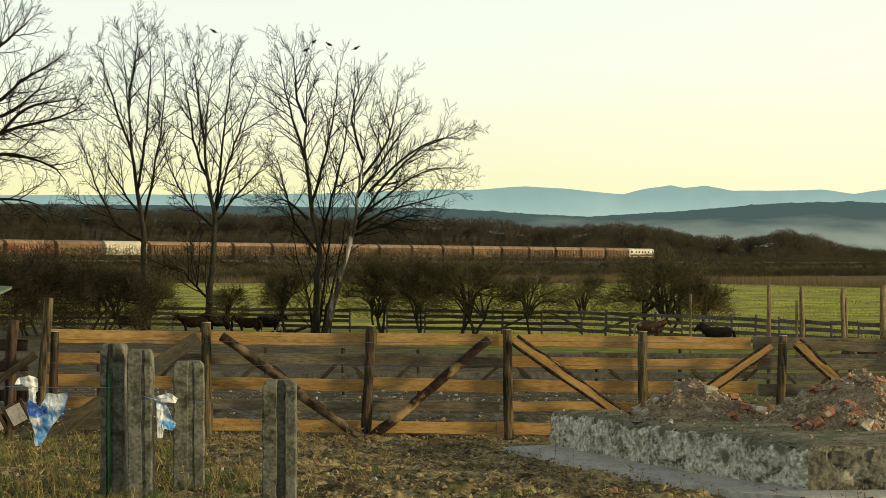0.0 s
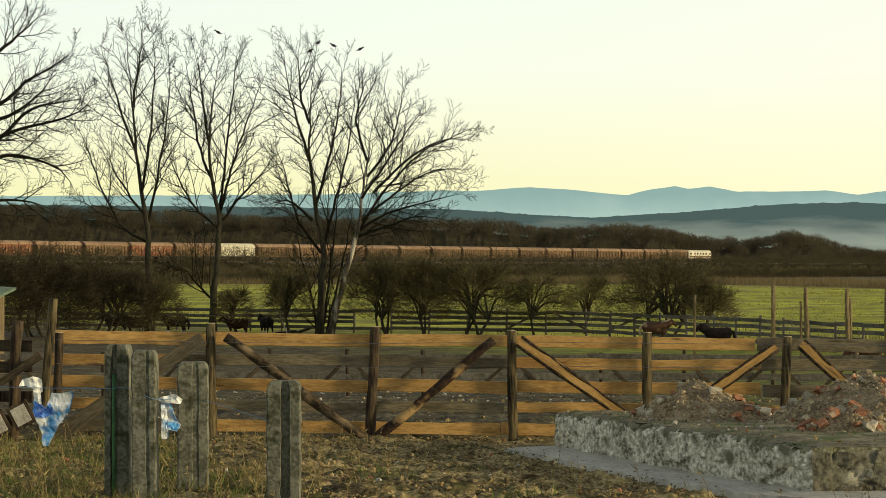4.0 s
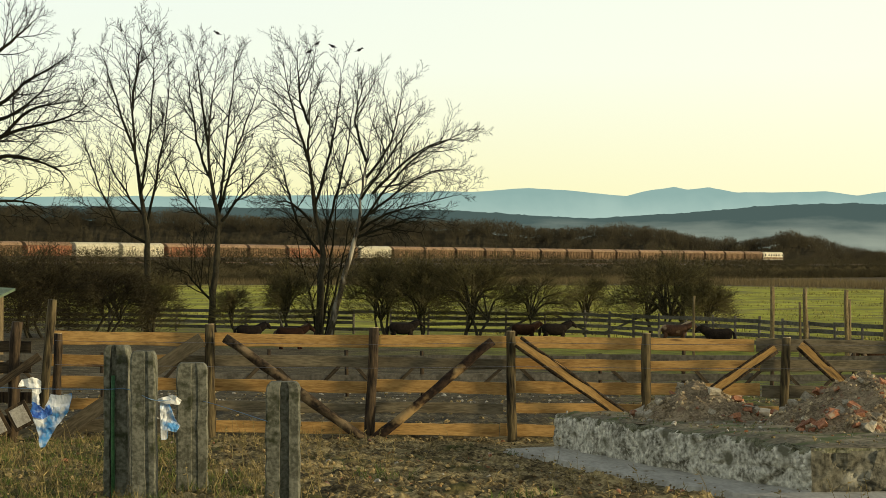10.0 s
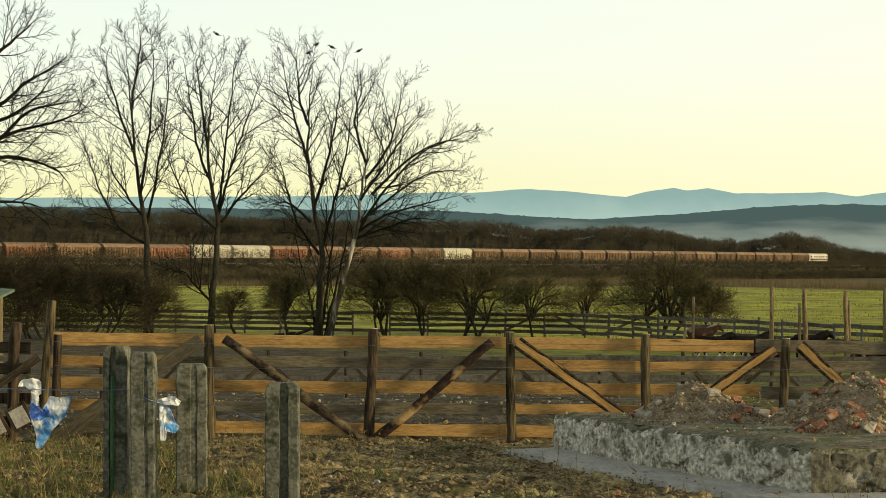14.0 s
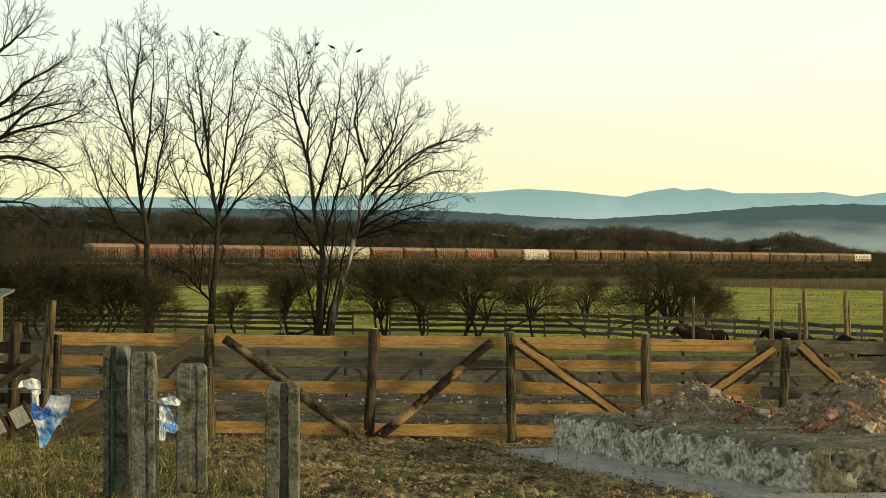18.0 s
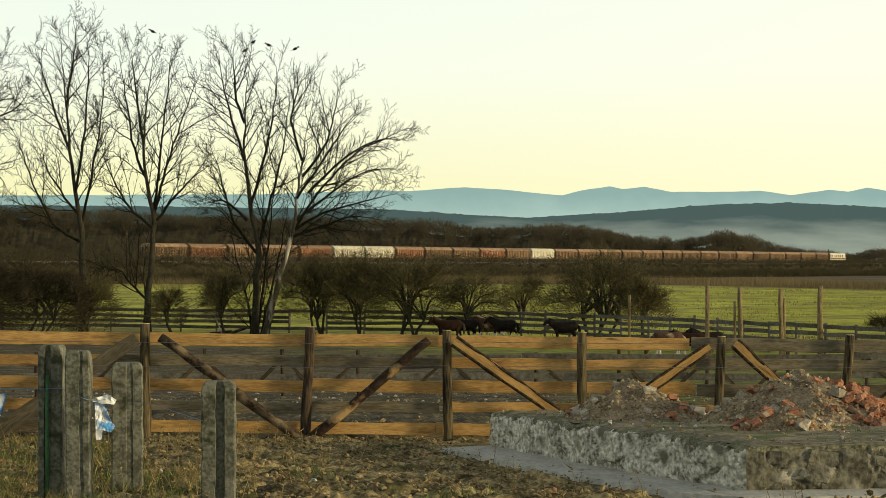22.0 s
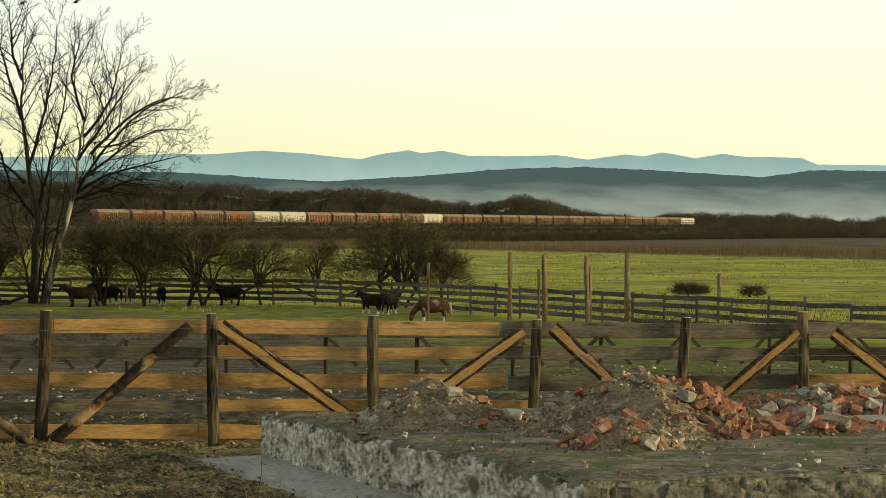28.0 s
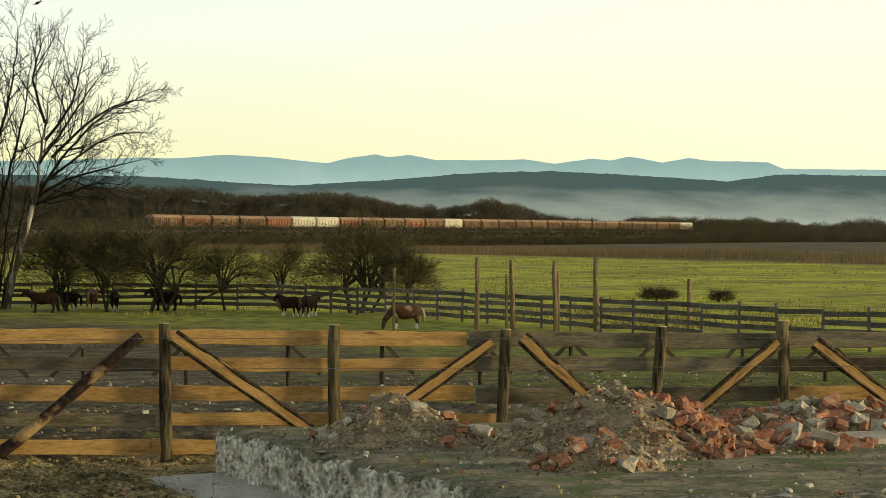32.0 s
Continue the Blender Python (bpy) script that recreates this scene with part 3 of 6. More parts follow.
def build_front_fence():
    random.seed(21)
    f = thing("wooden_fence", pose(0, FENCE_Y, 0), "horse fence of orange and weathered grey boards on log posts", "fence")
    # posts: foot x, top x, top height, radius
    posts = [(-5.5, -5.45, 2.66, 0.085), (-3.30, -3.30, 2.79, 0.10), (-1.06, -0.98, 2.74, 0.10), (0.98, 0.95, 2.69, 0.095), (2.88, 2.87, 2.66, 0.095), (4.78, 4.86, 2.60, 0.09), (6.55, 6.70, 2.62, 0.095), (8.17, 8.15, 2.68, 0.10), (10.1, 10.15, 2.66, 0.09), (12.0, 12.0, 2.62, 0.09)]
    for x0, x1, z, r in posts:
        p = part("post", log_bm((x0, -0.12, fence_z(x0) - 0.35), (x1, -0.12, z), r * 0.76, r * 0.68), random.choice([POSTWOOD, POSTWOOD, DARKWOOD]), f)
        part("post_top", log_bm((x1, -0.12, z - 0.003), (x1, -0.12, z + 0.006), r * 0.64, r * 0.62, rings=2, wobble=0.05), CUTWOOD, p, "pale sawn end")
    # boards: row height, then spans from x to x with their wood
    rows = [
        (2.53, 0.185, [(-5.6, -3.3, "f"), (-3.3, -0.9, "f"), (-0.9, 4.42, "f"), (4.44, 8.2, "g"), (8.2, 12, "g")]),
        (2.235, 0.16, [(-5.6, -3.9, "f"), (-3.9, -0.95, "g"), (-0.95, 0.95, "g"), (0.95, 2.9, "f"), (2.9, 4.5, "f"), (4.5, 8.2, "g"), (8.15, 12, "d")]),
        (1.902, 0.175, [(-5.6, -1.0, "f"), (-1.0, 0.9, "f"), (0.98, 4.5, "f"), (4.52, 6.7, "g"), (6.7, 8.2, "g"), (8.2, 12, "f")]),
        (1.597, 0.155, [(-5.4, -4.6, "f"), (-3.4, -1.0, "g"), (-1.0, 0.85, "g"), (0.98, 4.8, "f"), (4.8, 8.2, "g"), (8.2, 12, "g")]),
        (1.292, 0.185, [(-5.2, -3.3, "g"), (-3.3, 0.8, "f"), (0.8, 2.9, "f"), (2.9, 8.0, "g"), (8.0, 12, "f")]),
    ]
    for z, w, spans in rows:
        for x0, x1, k in spans:
            dz = random.uniform(-0.012, 0.012) - 0.011 * (x0 + x1) / 2
            tilt = 0.63 + random.uniform(-0.4, 0.4) * 1.5 / (x1 - x0)
            ob = part("board", board_bm(x1 - x0 - 0.01, w * random.uniform(0.92, 1.05), 0.028, max(4, int((x1 - x0) * 4))), {"f": FRESH, "g": GREYWOOD, "d": DARKBOARD}[k], f)
            ob.matrix_basis = pose((x0 + x1) / 2, random.uniform(-0.004, 0.004), z + dz, 0, tilt, 0)
    # braces: from (x, z) to (x, z), width, wood
    for x0, z0, x1, z1, r, m, name in [(0.70, 2.55, -0.98, 1.16, 0.066, BARKPEEL, "log"), (-3.08, 2.60, -1.10, 1.18, 0.072, BRACEWOOD, "log"), (1.05, 2.55, 2.75, 1.36, 0.065, FRESH, "plank"), (4.68, 2.46, 3.2, 1.45, 0.06, FRESH, "plank"), (5.03, 2.51, 6.2, 1.45, 0.06, FRESH, "plank"), (-3.4, 2.58, -5.5, 1.18, 0.10, GREYWOOD, "plank"), (8.06, 2.44, 6.85, 1.45, 0.055, FRESH, "plank"), (8.5, 2.43, 9.95, 1.36, 0.06, FRESH, "plank")]:
        if name == "log":
            part("brace_log", log_bm((x0, -0.26, z0), (x1, -0.26, z1), r * 0.95, r, sides=10, rings=12, wobble=0.35), m, f, "rotting round log with peeling bark")
        else:
            ln = math.hypot(x1 - x0, z1 - z0)
            ob = part("brace_plank", board_bm(ln, r * 2, 0.05, 9), m, f, "diagonal sawn slab with bark along its edge")
            ob.matrix_basis = pose((x0 + x1) / 2, -0.25, (z0 + z1) / 2, 0, math.degrees(math.atan2(z0 - z1, x1 - x0)), 0)
            for sz in (-1, 1):
                if m == GREYWOOD:
                    continue
                ob2 = part("bark_strip", log_bm((-ln / 2, 0, 0), (ln / 2, 0, 0), 0.028, 0.022, sides=6, rings=14, wobble=0.7), DARKWOOD, f)
                ob2.matrix_basis = ob.matrix_basis @ pose(0, -0.008, sz * r * 0.97)
    return f


build_front_fence()


def build_second_fence():
    random.seed(22)
    f = thing("low_fence", pose(0, 51, 0), "low grey board fence with diagonal braces behind the first fence", "fence")
    z0 = gz(0, 51)
    x = -16.0
    while x < 19:
        h = random.uniform(1.0, 1.12)
        part("post", log_bm((x, 0, z0 - 0.3), (x + random.uniform(-0.03, 0.03), 0, z0 + h), 0.05, 0.045, 7, 4), DARKWOOD, f)
        for sgn in (-1, 1):
            if random.random() < 0.75:
                ob = part("brace", board_bm(0.85, 0.08, 0.03, 3), DARKBOARD, f)
                ob.matrix_basis = pose(x + sgn * 0.36, -0.06, z0 + 0.55, 0, sgn * 45, 0)
        x += random.uniform(1.75, 2.1)
    for z in (0.91, 0.46):
        x = -16.0
        while x < 19:
            ln = random.uniform(3.5, 4.2)
            ob = part("board", board_bm(ln, 0.15, 0.025, 5), PADDOCK, f)
            ob.matrix_basis = pose(x + ln / 2, -0.045 + random.uniform(-0.003, 0.003), z0 + z + random.uniform(-0.02, 0.02), 0, random.uniform(-0.5, 0.5), 0)
            x += ln + 0.01


build_second_fence()


def build_paddock_fence():
    random.seed(23)
    line = [(-45, 128), (-19, 124), (7.3, 112), (12.5, 101), (21.5, 76), (28, 58)]
    f = thing("paddock_fence", pose(0, 0, 0), "grey weathered four-rail paddock fence along the pasture", "fence")
    shared_post = log_bm((0, 0, -0.3), (0, 0, 1.35), 0.065, 0.06, 7, 4)
    pm = bpy.data.meshes.new("post")
    shared_post.to_mesh(pm)
    shared_post.free()
    pm.materials.append(PADDOCK)
    bms = []
    for _ in range(4):
        bm = board_bm(1.0, 0.17, 0.03, 3)
        me = bpy.data.meshes.new("rail_board")
        bm.to_mesh(me)
        bm.free()
        me.materials.append(PADDOCK)
        bms.append(me)
    for (xa, ya), (xb, yb) in zip(line, line[1:]):
        ln = math.hypot(xb - xa, yb - ya)
        n_ = max(1, round(ln / 2.3))
        ang = math.degrees(math.atan2(yb - ya, xb - xa))
        for i in range(n_):
            fa, fm = i / n_, (i + 0.5) / n_
            x, y = xa + (xb - xa) * fa, ya + (yb - ya) * fa
            share("post", pm, f, pose(x, y, gz(x, y) + random.uniform(-0.08, 0.08), random.uniform(-2, 2), random.uniform(-2, 2), random.uniform(0, 360)))
            x, y = xa + (xb - xa) * fm, ya + (yb - ya) * fm
            slope = math.degrees(math.atan2(gz(xb, yb) - gz(xa, ya), ln))
            for z in (0.28, 0.58, 0.88, 1.18):
                if random.random() < 0.04:
                    continue
                share("rail_board", random.choice(bms), f, pose(x, y - 0.08, gz(x, y) + z + random.uniform(-0.025, 0.025), 0, -slope + random.uniform(-0.8, 0.8), ang) @ Matrix.Diagonal((ln / n_ * 1.0, 1, 1, 1)))
    for x0 in (4.0, 6.6, 9.2):
        ob = part("cross_brace", board_bm(2.6, 0.12, 0.03, 3), PADDOCK, f)
        ob.matrix_basis = pose(x0, 113.6 - (x0 - 4) * 0.5, 0.7, 0, -24 if x0 != 6.6 else 24, -24)


build_paddock_fence()


def build_poles():
    random.seed(24)
    for x20, top, d, r in [(12.8, 2.85, 85, 0.10), (13.75, 2.25, 84, 0.06), (13.95, 2.78, 84, 0.10), (15.55, 2.72, 84, 0.10), (15.85, 2.35, 85, 0.065), (17.25, 2.84, 85, 0.12), (20.0, 2.1, 82, 0.08), (9.85, 2.45, 86, 0.06)]:
        z0 = gz(x20, d)
        t = thing("fence_pole", pose(x20, d, z0), "tall bare wooden pole standing in the paddock", "pole", "poles in the paddock")
        part("shaft", log_bm((0, 0, -0.4), (random.uniform(-0.04, 0.04), 0, top - z0), r, r * 0.85, 9, 9, 0.25), POLEWOOD, t)


build_poles()

# ---- foundation ----
FOUND = [(1.50, 28.6), (3.33, 19.21), (11.9, 20.5), (10.1, 29.9)]


def slab_z(y):
    return 2.04 - 0.036 * (y - 19.21)


def build_foundation():
    random.seed(31)
    f = thing("stone_foundation", pose(0, 0, 0), "broken limewashed foundation of an old building with moss on top", "foundation")
    (ax, ay), (bx, by), (cx, cy), (dx, dy) = FOUND
    # top, a bit uneven
    nu, nv = 60, 60
    verts, faces = [], []
    for i in range(nu + 1):
        for j in range(nv + 1):
            u, v = i / nu, j / nv
            x = (ax * (1 - u) + dx * u) * (1 - v) + (bx * (1 - u) + cx * u) * v
            y = (ay * (1 - u) + dy * u) * (1 - v) + (by * (1 - u) + cy * u) * v
            edge = min(u, 1 - u, v, 1 - v)
            z = slab_z(y) + 0.03 * noise.noise((x * 1.3, y * 1.3, 0)) + 0.02 * noise.noise((x * 5, y * 5, 0)) - (0.03 if edge == 0 else 0)
            verts.append((x, y, z))
    for i in range(nu):
        for j in range(nv):
            a_ = i * (nv + 1) + j
            faces.append((a_, a_ + nv + 1, a_ + nv + 2, a_ + 1))
    mesh_part("slab_top", verts, faces, SLABTOP, f, "mossy uneven top", True)

    def wall(p, q, name, m, rough, proud, fine=1.0):
        """One face of broken flat facets with a rounded, mossy upper edge."""
        ln = math.dist(p, q)
        n1, n2 = int(ln * 30), 26
        tx, ty = (q[0] - p[0]) / ln, (q[1] - p[1]) / ln
        ox, oy = ty, -tx
        if (ox * (6 - p[0]) + oy * (25 - p[1])) > 0:
            ox, oy = -ox, -oy
        verts, faces, mossy = [], [], []
        for i in range(n1 + 1):
            s = ln * i / n1
            x, y = p[0] + tx * s, p[1] + ty * s
            zb, zt = gz(x, y) - 0.15, slab_z(y) + 0.03 * noise.noise((x * 1.3, y * 1.3, 0)) + 0.02 * noise.noise((x * 5, y * 5, 0)) - 0.03
            for j in range(n2 + 1):
                w = j / n2
                zz = w * (zt - zb)
                at = Vector((s * 0.9 * fine + 0.6 * noise.noise((s * 0.9 * fine, zz * 4, 3)), zz * 2.1 + 0.6 * noise.noise((s * 0.9 * fine, zz * 4, 8)), 0))
                near, cells = noise.voronoi(at)
                cell = cells[0]
                fissure = max(0.0, 1 - (near[1] - near[0]) / 0.09) * (0.5 + 0.5 * noise.noise((s * 1.1, zz * 2, 12)))
                g = noise.noise_vector(cell * 7.3)
                o = rough * (0.8 * g.z + 1.3 * (g.x * (at.x - cell.x) + g.y * (at.y - cell.y)) + 0.5 * noise.noise((s * 1.5 * fine, zz * 5, 2)) + 0.36 * noise.noise((s * 3.6 * fine, zz * 13, 2)) + 0.2 * noise.noise((s * 8 * fine, zz * 25, 2)) - 0.9 * fissure)
                o += proud * (math.sqrt(max(0, 1 - ((w - 0.78) / 0.22) ** 2)) if w > 0.78 else 1.0)
                if j == n2:
                    o = 0.0
                verts.append((x + ox * o, y + oy * o, zb + zz))
        for i in range(n1):
            for j in range(n2):
                a_ = i * (n2 + 1) + j
                faces.append((a_, a_ + n2 + 1, a_ + n2 + 2, a_ + 1))
                s, w = ln * i / n1, j / n2
                k = noise.noise((s * 0.9, w * 2, 6)) * 0.20 + noise.noise((s * 4, w * 7, 6)) * 0.16
                mossy.append(1 if w > 0.93 + k * 0.75 else 0)
        ob = mesh_part(name, verts, faces, m, f, "rough flaking limewash with a mossy upper edge" if m == SLAB else "")
        ob.data.materials.append(MOSS)
        ob.data.polygons.foreach_set("material_index", mossy)
        return ob

    wall(FOUND[0], FOUND[1], "long_face", SLAB, 0.055, 0.05)
    wall(FOUND[3], FOUND[2], "end_face", STONE, 0.04, 0.02)
    wall(FOUND[3], FOUND[0], "rear_face", STONE, 0.04, 0.02)
    wall((bx - 0.10, by - 0.015), FOUND[2], "mortar_face", MORTAR, 0.045, 0.02, 2.0)
    # single stones of the front face
    tx, ty = cx - bx, cy - by
    ln = math.hypot(tx, ty)
    ang = math.degrees(math.atan2(ty, tx))
    s = 0.3
    while s < ln - 0.3:
        w = random.choice([random.uniform(0.35, 0.6), random.uniform(0.7, 1.3)])
        x, y = bx + tx * (s + w / 2) / ln, by + ty * (s + w / 2) / ln
        full = slab_z(y) - gz(x, y) - 0.06
        two = w < 0.6 and random.random() < 0.3
        lift = random.uniform(0.05, 0.10)
        for z0, h in ([(lift, full - lift + 0.02)] if not two else [(lift, full * 0.42), (full * 0.54, full * 0.48)]):
            bm = box_bm(w + 0.02, 0.30, h, 0.03)
            bmesh.ops.subdivide_edges(bm, edges=list(bm.edges), cuts=8, use_grid_fill=True)
            ph, shear = random.uniform(0, 99), random.uniform(-0.35, 0.35)
            for v in bm.verts:
                q = v.co + Vector((ph, 0, 0))
                v.co += Vector((0.05, 0.09, 0.04)) * noise.noise(q * 2.6) + Vector((0.03, 0.05, 0.03)) * noise.noise(q * 7) + Vector((0.018, 0.03, 0.018)) * noise.noise(q * 15)
                v.co.x += v.co.z * shear
                if v.co.z < -h * 0.2:
                    v.co.y += 0.10 * (-v.co.z / h - 0.2)
            ob = part("stone", bm, STONE, f)
            ob.matrix_basis = pose(x, y, gz(x, y) + z0 + h / 2, 0, random.uniform(-1.5, 1.5), ang) @ Matrix.Translation((0, 0.165, 0))
        s += w
    # apron
    verts, faces = [], []
    pts = []
    n1 = 50
    for i in range(n1 + 1):
        u = 0.02 + 0.98 * i / n1
        x, y = ax + (bx - ax) * u, ay + (by - ay) * u
        w = 0.70 + 0.10 * noise.noise((i * 0.35, 3, 1)) + 0.05 * noise.noise((i * 1.7, 3, 1)) + 0.10 * (1 - min(1, i / 8))
        pts.append(((x + 0.25, y), (x - w * 0.98, y - w * 0.19)))
    for i in range(1, n1 + 1):
        u = i / n1
        x, y = bx + (cx - bx) * u, by + (cy - by) * u
        w = 0.75 + 0.12 * noise.noise((i * 0.4, 8, 1)) + 0.06 * noise.noise((i * 1.9, 8, 1))
        pts.append(((x, y + 0.25), (x + w * 0.15 - (0.62 * (1 - u * 8) if u < 0.125 else 0), y - w)))
    for (x0, y0), (x1, y1) in pts:
        for k in range(5):
            g = (0, 0.3, 0.6, 0.96, 1.0)[k]
            x, y = x0 + (x1 - x0) * g, y0 + (y1 - y0) * g
            verts.append((x, y, gz(x, y) + (0.055, 0.05, 0.042, 0.028, -0.06)[k] + 0.0012 * noise.noise((x * 1.5, y * 1.5, 0))))
    for i in range(len(pts) - 1):
        for k in range(4):
            a_ = i * 5 + k
            faces.append((a_, a_ + 1, a_ + 6, a_ + 5))
    tagged(mesh_part("pavement", verts, faces, APRON), "pale concrete apron round the old foundation", "pavement", kind="structure")


MOSS = mat("moss_and_lichen", (0.065, 0.066, 0.032), (0.25, 0.24, 0.15), 7, 0.97, 0.9, 6, 0.0, patch=(0.30, 0.29, 0.22), patch_scale=9, patch_at=0.60, bump_dist=0.03)
MORTAR = mat("flaking_mortar", (0.045, 0.041, 0.027), (0.19, 0.178, 0.130), 4, 0.95, 0.9, 5, 0.0, patch=(0.29, 0.275, 0.215), patch_scale=3.5, patch_at=0.62, bump_dist=0.03)
STONE = mat("rubble_stone", (0.042, 0.038, 0.025), (0.20, 0.186, 0.135), 5, 0.95, 0.9, 5, 0.15, patch=(0.36, 0.335, 0.255), patch_scale=7, patch_at=0.61, bump_dist=0.04)
BRICK = mat("old_brick", (0.20, 0.080, 0.042), (0.42, 0.195, 0.105), 6, 0.95, 0.4, 6, 0.4, patch=(0.36, 0.29, 0.21), patch_scale=7, patch_at=0.60)
BRICKS = mat("old_bricks_heaped", (0.17, 0.070, 0.036), (0.36, 0.165, 0.085), 6, 0.95, 0.4, 6, 0.45, island=True, patch=(0.42, 0.38, 0.33), patch_scale=7, patch_at=0.60)
PLASTER = mat("plaster_lump", (0.26, 0.22, 0.155), (0.48, 0.43, 0.33), 5, 0.95, 0.4, 6, 0.25)
DEBRIS = mat("rubble_dust", (0.125, 0.092, 0.052), (0.38, 0.29, 0.175), 5, 0.97, 0.9, 7, 0.0, patch=(0.20, 0.125, 0.075), patch_scale=5.5, patch_at=0.64, bump_dist=0.05)
build_foundation()


def piece_mesh(sx, sy, sz, m, seed, chop=0.35):
    random.seed(seed)
    bm = box_bm(sx, sy, sz)
    bmesh.ops.subdivide_edges(bm, edges=list(bm.edges), cuts=1, use_grid_fill=True)
    for v in bm.verts:
        v.co += Vector([random.uniform(-1, 1) * c * chop * 0.3 for c in (sx, sy, sz)])
    me = bpy.data.meshes.new("piece")
    bm.to_mesh(me)
    bm.free()
    me.materials.append(m)
    return me


BRICK_MESHES = [piece_mesh(l_, 0.115, 0.068, BRICK, 40 + i, 0.16 + 0.08 * (i % 3)) for i, l_ in enumerate((0.24, 0.23, 0.14, 0.11, 0.17, 0.12, 0.2))]
PLASTER_MESHES = [piece_mesh(a_, b_, c_, PLASTER, 60 + i, 0.42) for i, (a_, b_, c_) in enumerate([(0.2, 0.14, 0.1), (0.13, 0.11, 0.09), (0.28, 0.2, 0.06), (0.16, 0.16, 0.12)])]


GRIT = mat("mortar_grit", (0.16, 0.12, 0.07), (0.50, 0.40, 0.25), 6, 0.97, 0.3, 5, 0.35, island=True)


GOLD = (1 + 5 ** 0.5) / 2
ICO_V = [Vector(c).normalized() for a_ in (-1, 1) for b_ in (-GOLD, GOLD) for c in ((0, a_, b_), (a_, b_, 0), (b_, 0, a_))]
ICO_F = [t_ for t_ in [(a_, b_, c_) for a_ in range(12) for b_ in range(a_ + 1, 12) for c_ in range(b_ + 1, 12)] if all((ICO_V[t_[k]] - ICO_V[t_[k - 1]]).length < 1.1 for k in range(3))]
ICO_F = [t_ if (ICO_V[t_[1]] - ICO_V[t_[0]]).cross(ICO_V[t_[2]] - ICO_V[t_[0]]).dot(ICO_V[t_[0]]) > 0 else t_[::-1] for t_ in ICO_F]


def chunk(v, f, p, s, rnd):
    """One small uneven lump of twelve corners, flattened and turned at random."""
    base = len(v)
    turn = Euler((rnd.uniform(0, 6.3), rnd.uniform(0, 6.3), rnd.uniform(0, 6.3))).to_matrix()
    sx, sy, sz = rnd.uniform(0.7, 1.3), rnd.uniform(0.6, 1.1), rnd.uniform(0.45, 0.9)
    for c in ICO_V:
        k = s * rnd.uniform(0.5, 1.2)
        q = turn @ Vector((c.x * sx * k, c.y * sy * k, c.z * sz * k))
        v.append((p[0] + q.x, p[1] + q.y, p[2] + q.z * 0.8))
    for q in ICO_F:
        f.append(tuple(base + k for k in q))


def build_heap(label, cx, cy, rx, ry, h, bricks, plaster, seed, bias=0.0, red=0.35):
    """A mound of dust and broken masonry lying on the slab, with single bricks on it."""
    t = thing("rubble_heap", pose(cx, cy, slab_z(cy)), label, "rubble", "rubble heaps on the foundation")
    ph = seed * 3.7

    def hz(x, y):
        d = math.sqrt((x / rx) ** 2 + (y / ry) ** 2)
        k = max(0, 1 - d)
        prof = k ** 0.85 * (1 + 0.25 * noise.noise((x * 1.4 + ph, y * 1.4, 0)))
        return h * prof * 1.05 + (0.06 * noise.noise((x * 3 + ph, y * 3, 1)) + 0.05 * noise.noise((x * 8 + ph, y * 8, 1))) * min(1, k * 4) - 0.02 - 0.036 * y

    n_ = 56
    verts, faces = [], []
    for i in range(n_ + 1):
        for j in range(n_ + 1):
            x, y = (i / n_ * 2 - 1) * rx * 1.03, (j / n_ * 2 - 1) * ry * 1.03
            verts.append((x, y, hz(x, y)))
    for i in range(n_):
        for j in range(n_):
            a_ = i * (n_ + 1) + j
            faces.append((a_, a_ + n_ + 1, a_ + n_ + 2, a_ + 1))
    mesh_part("debris", verts, faces, DEBRIS, t, "grey-brown mortar dust and soil", True)
    rnd = random.Random(seed)
    for name, m, count in (("mortar_grit", GRIT, int(1300 * rx * ry)), ("brick_grit", BRICKS, int(420 * red * rx * ry))):
        v, f = [], []
        for _ in range(count):
            a_ = rnd.uniform(0, 6.283)
            d = math.sqrt(rnd.random()) * 1.08
            x, y = math.cos(a_) * d * rx, math.sin(a_) * d * ry
            if m == BRICKS and bias and rnd.random() < 0.7:
                x = abs(x)
            s = 0.007 + 0.034 * rnd.random() ** 3.2
            chunk(v, f, (x, y, hz(x, y) + s * 0.35), s, rnd)
        mesh_part(name, v, f, m, t, kind="stuff")
    for count, meshes, name in ((int(bricks * 1.25), BRICK_MESHES, "brick"), (plaster, PLASTER_MESHES, "plaster_lump")):
        for _ in range(count):
            a_ = rnd.uniform(0, 6.283)
            d = math.sqrt(rnd.random()) * 1.05
            x, y = math.cos(a_) * d * rx, math.sin(a_) * d * ry
            if name == "brick" and bias and rnd.random() < 0.88:
                x = abs(x)
                if x < 0.3 * rx:
                    x += 0.45 * rx
                if math.hypot(x / rx, y / ry) > 1.15:
                    x, y = x * 0.85, y * 0.6
            share(name, rnd.choice(meshes), t, pose(x, y, hz(x, y) + rnd.uniform(0.0, 0.05), rnd.uniform(-40, 40), rnd.uniform(-40, 40), rnd.uniform(0, 360)) @ Matrix.Scale(rnd.uniform(0.65, 1.1) if h < 0.245 else rnd.uniform(0.45, 0.9) if name == "brick" else rnd.uniform(0.35, 0.8), 4))
    return t


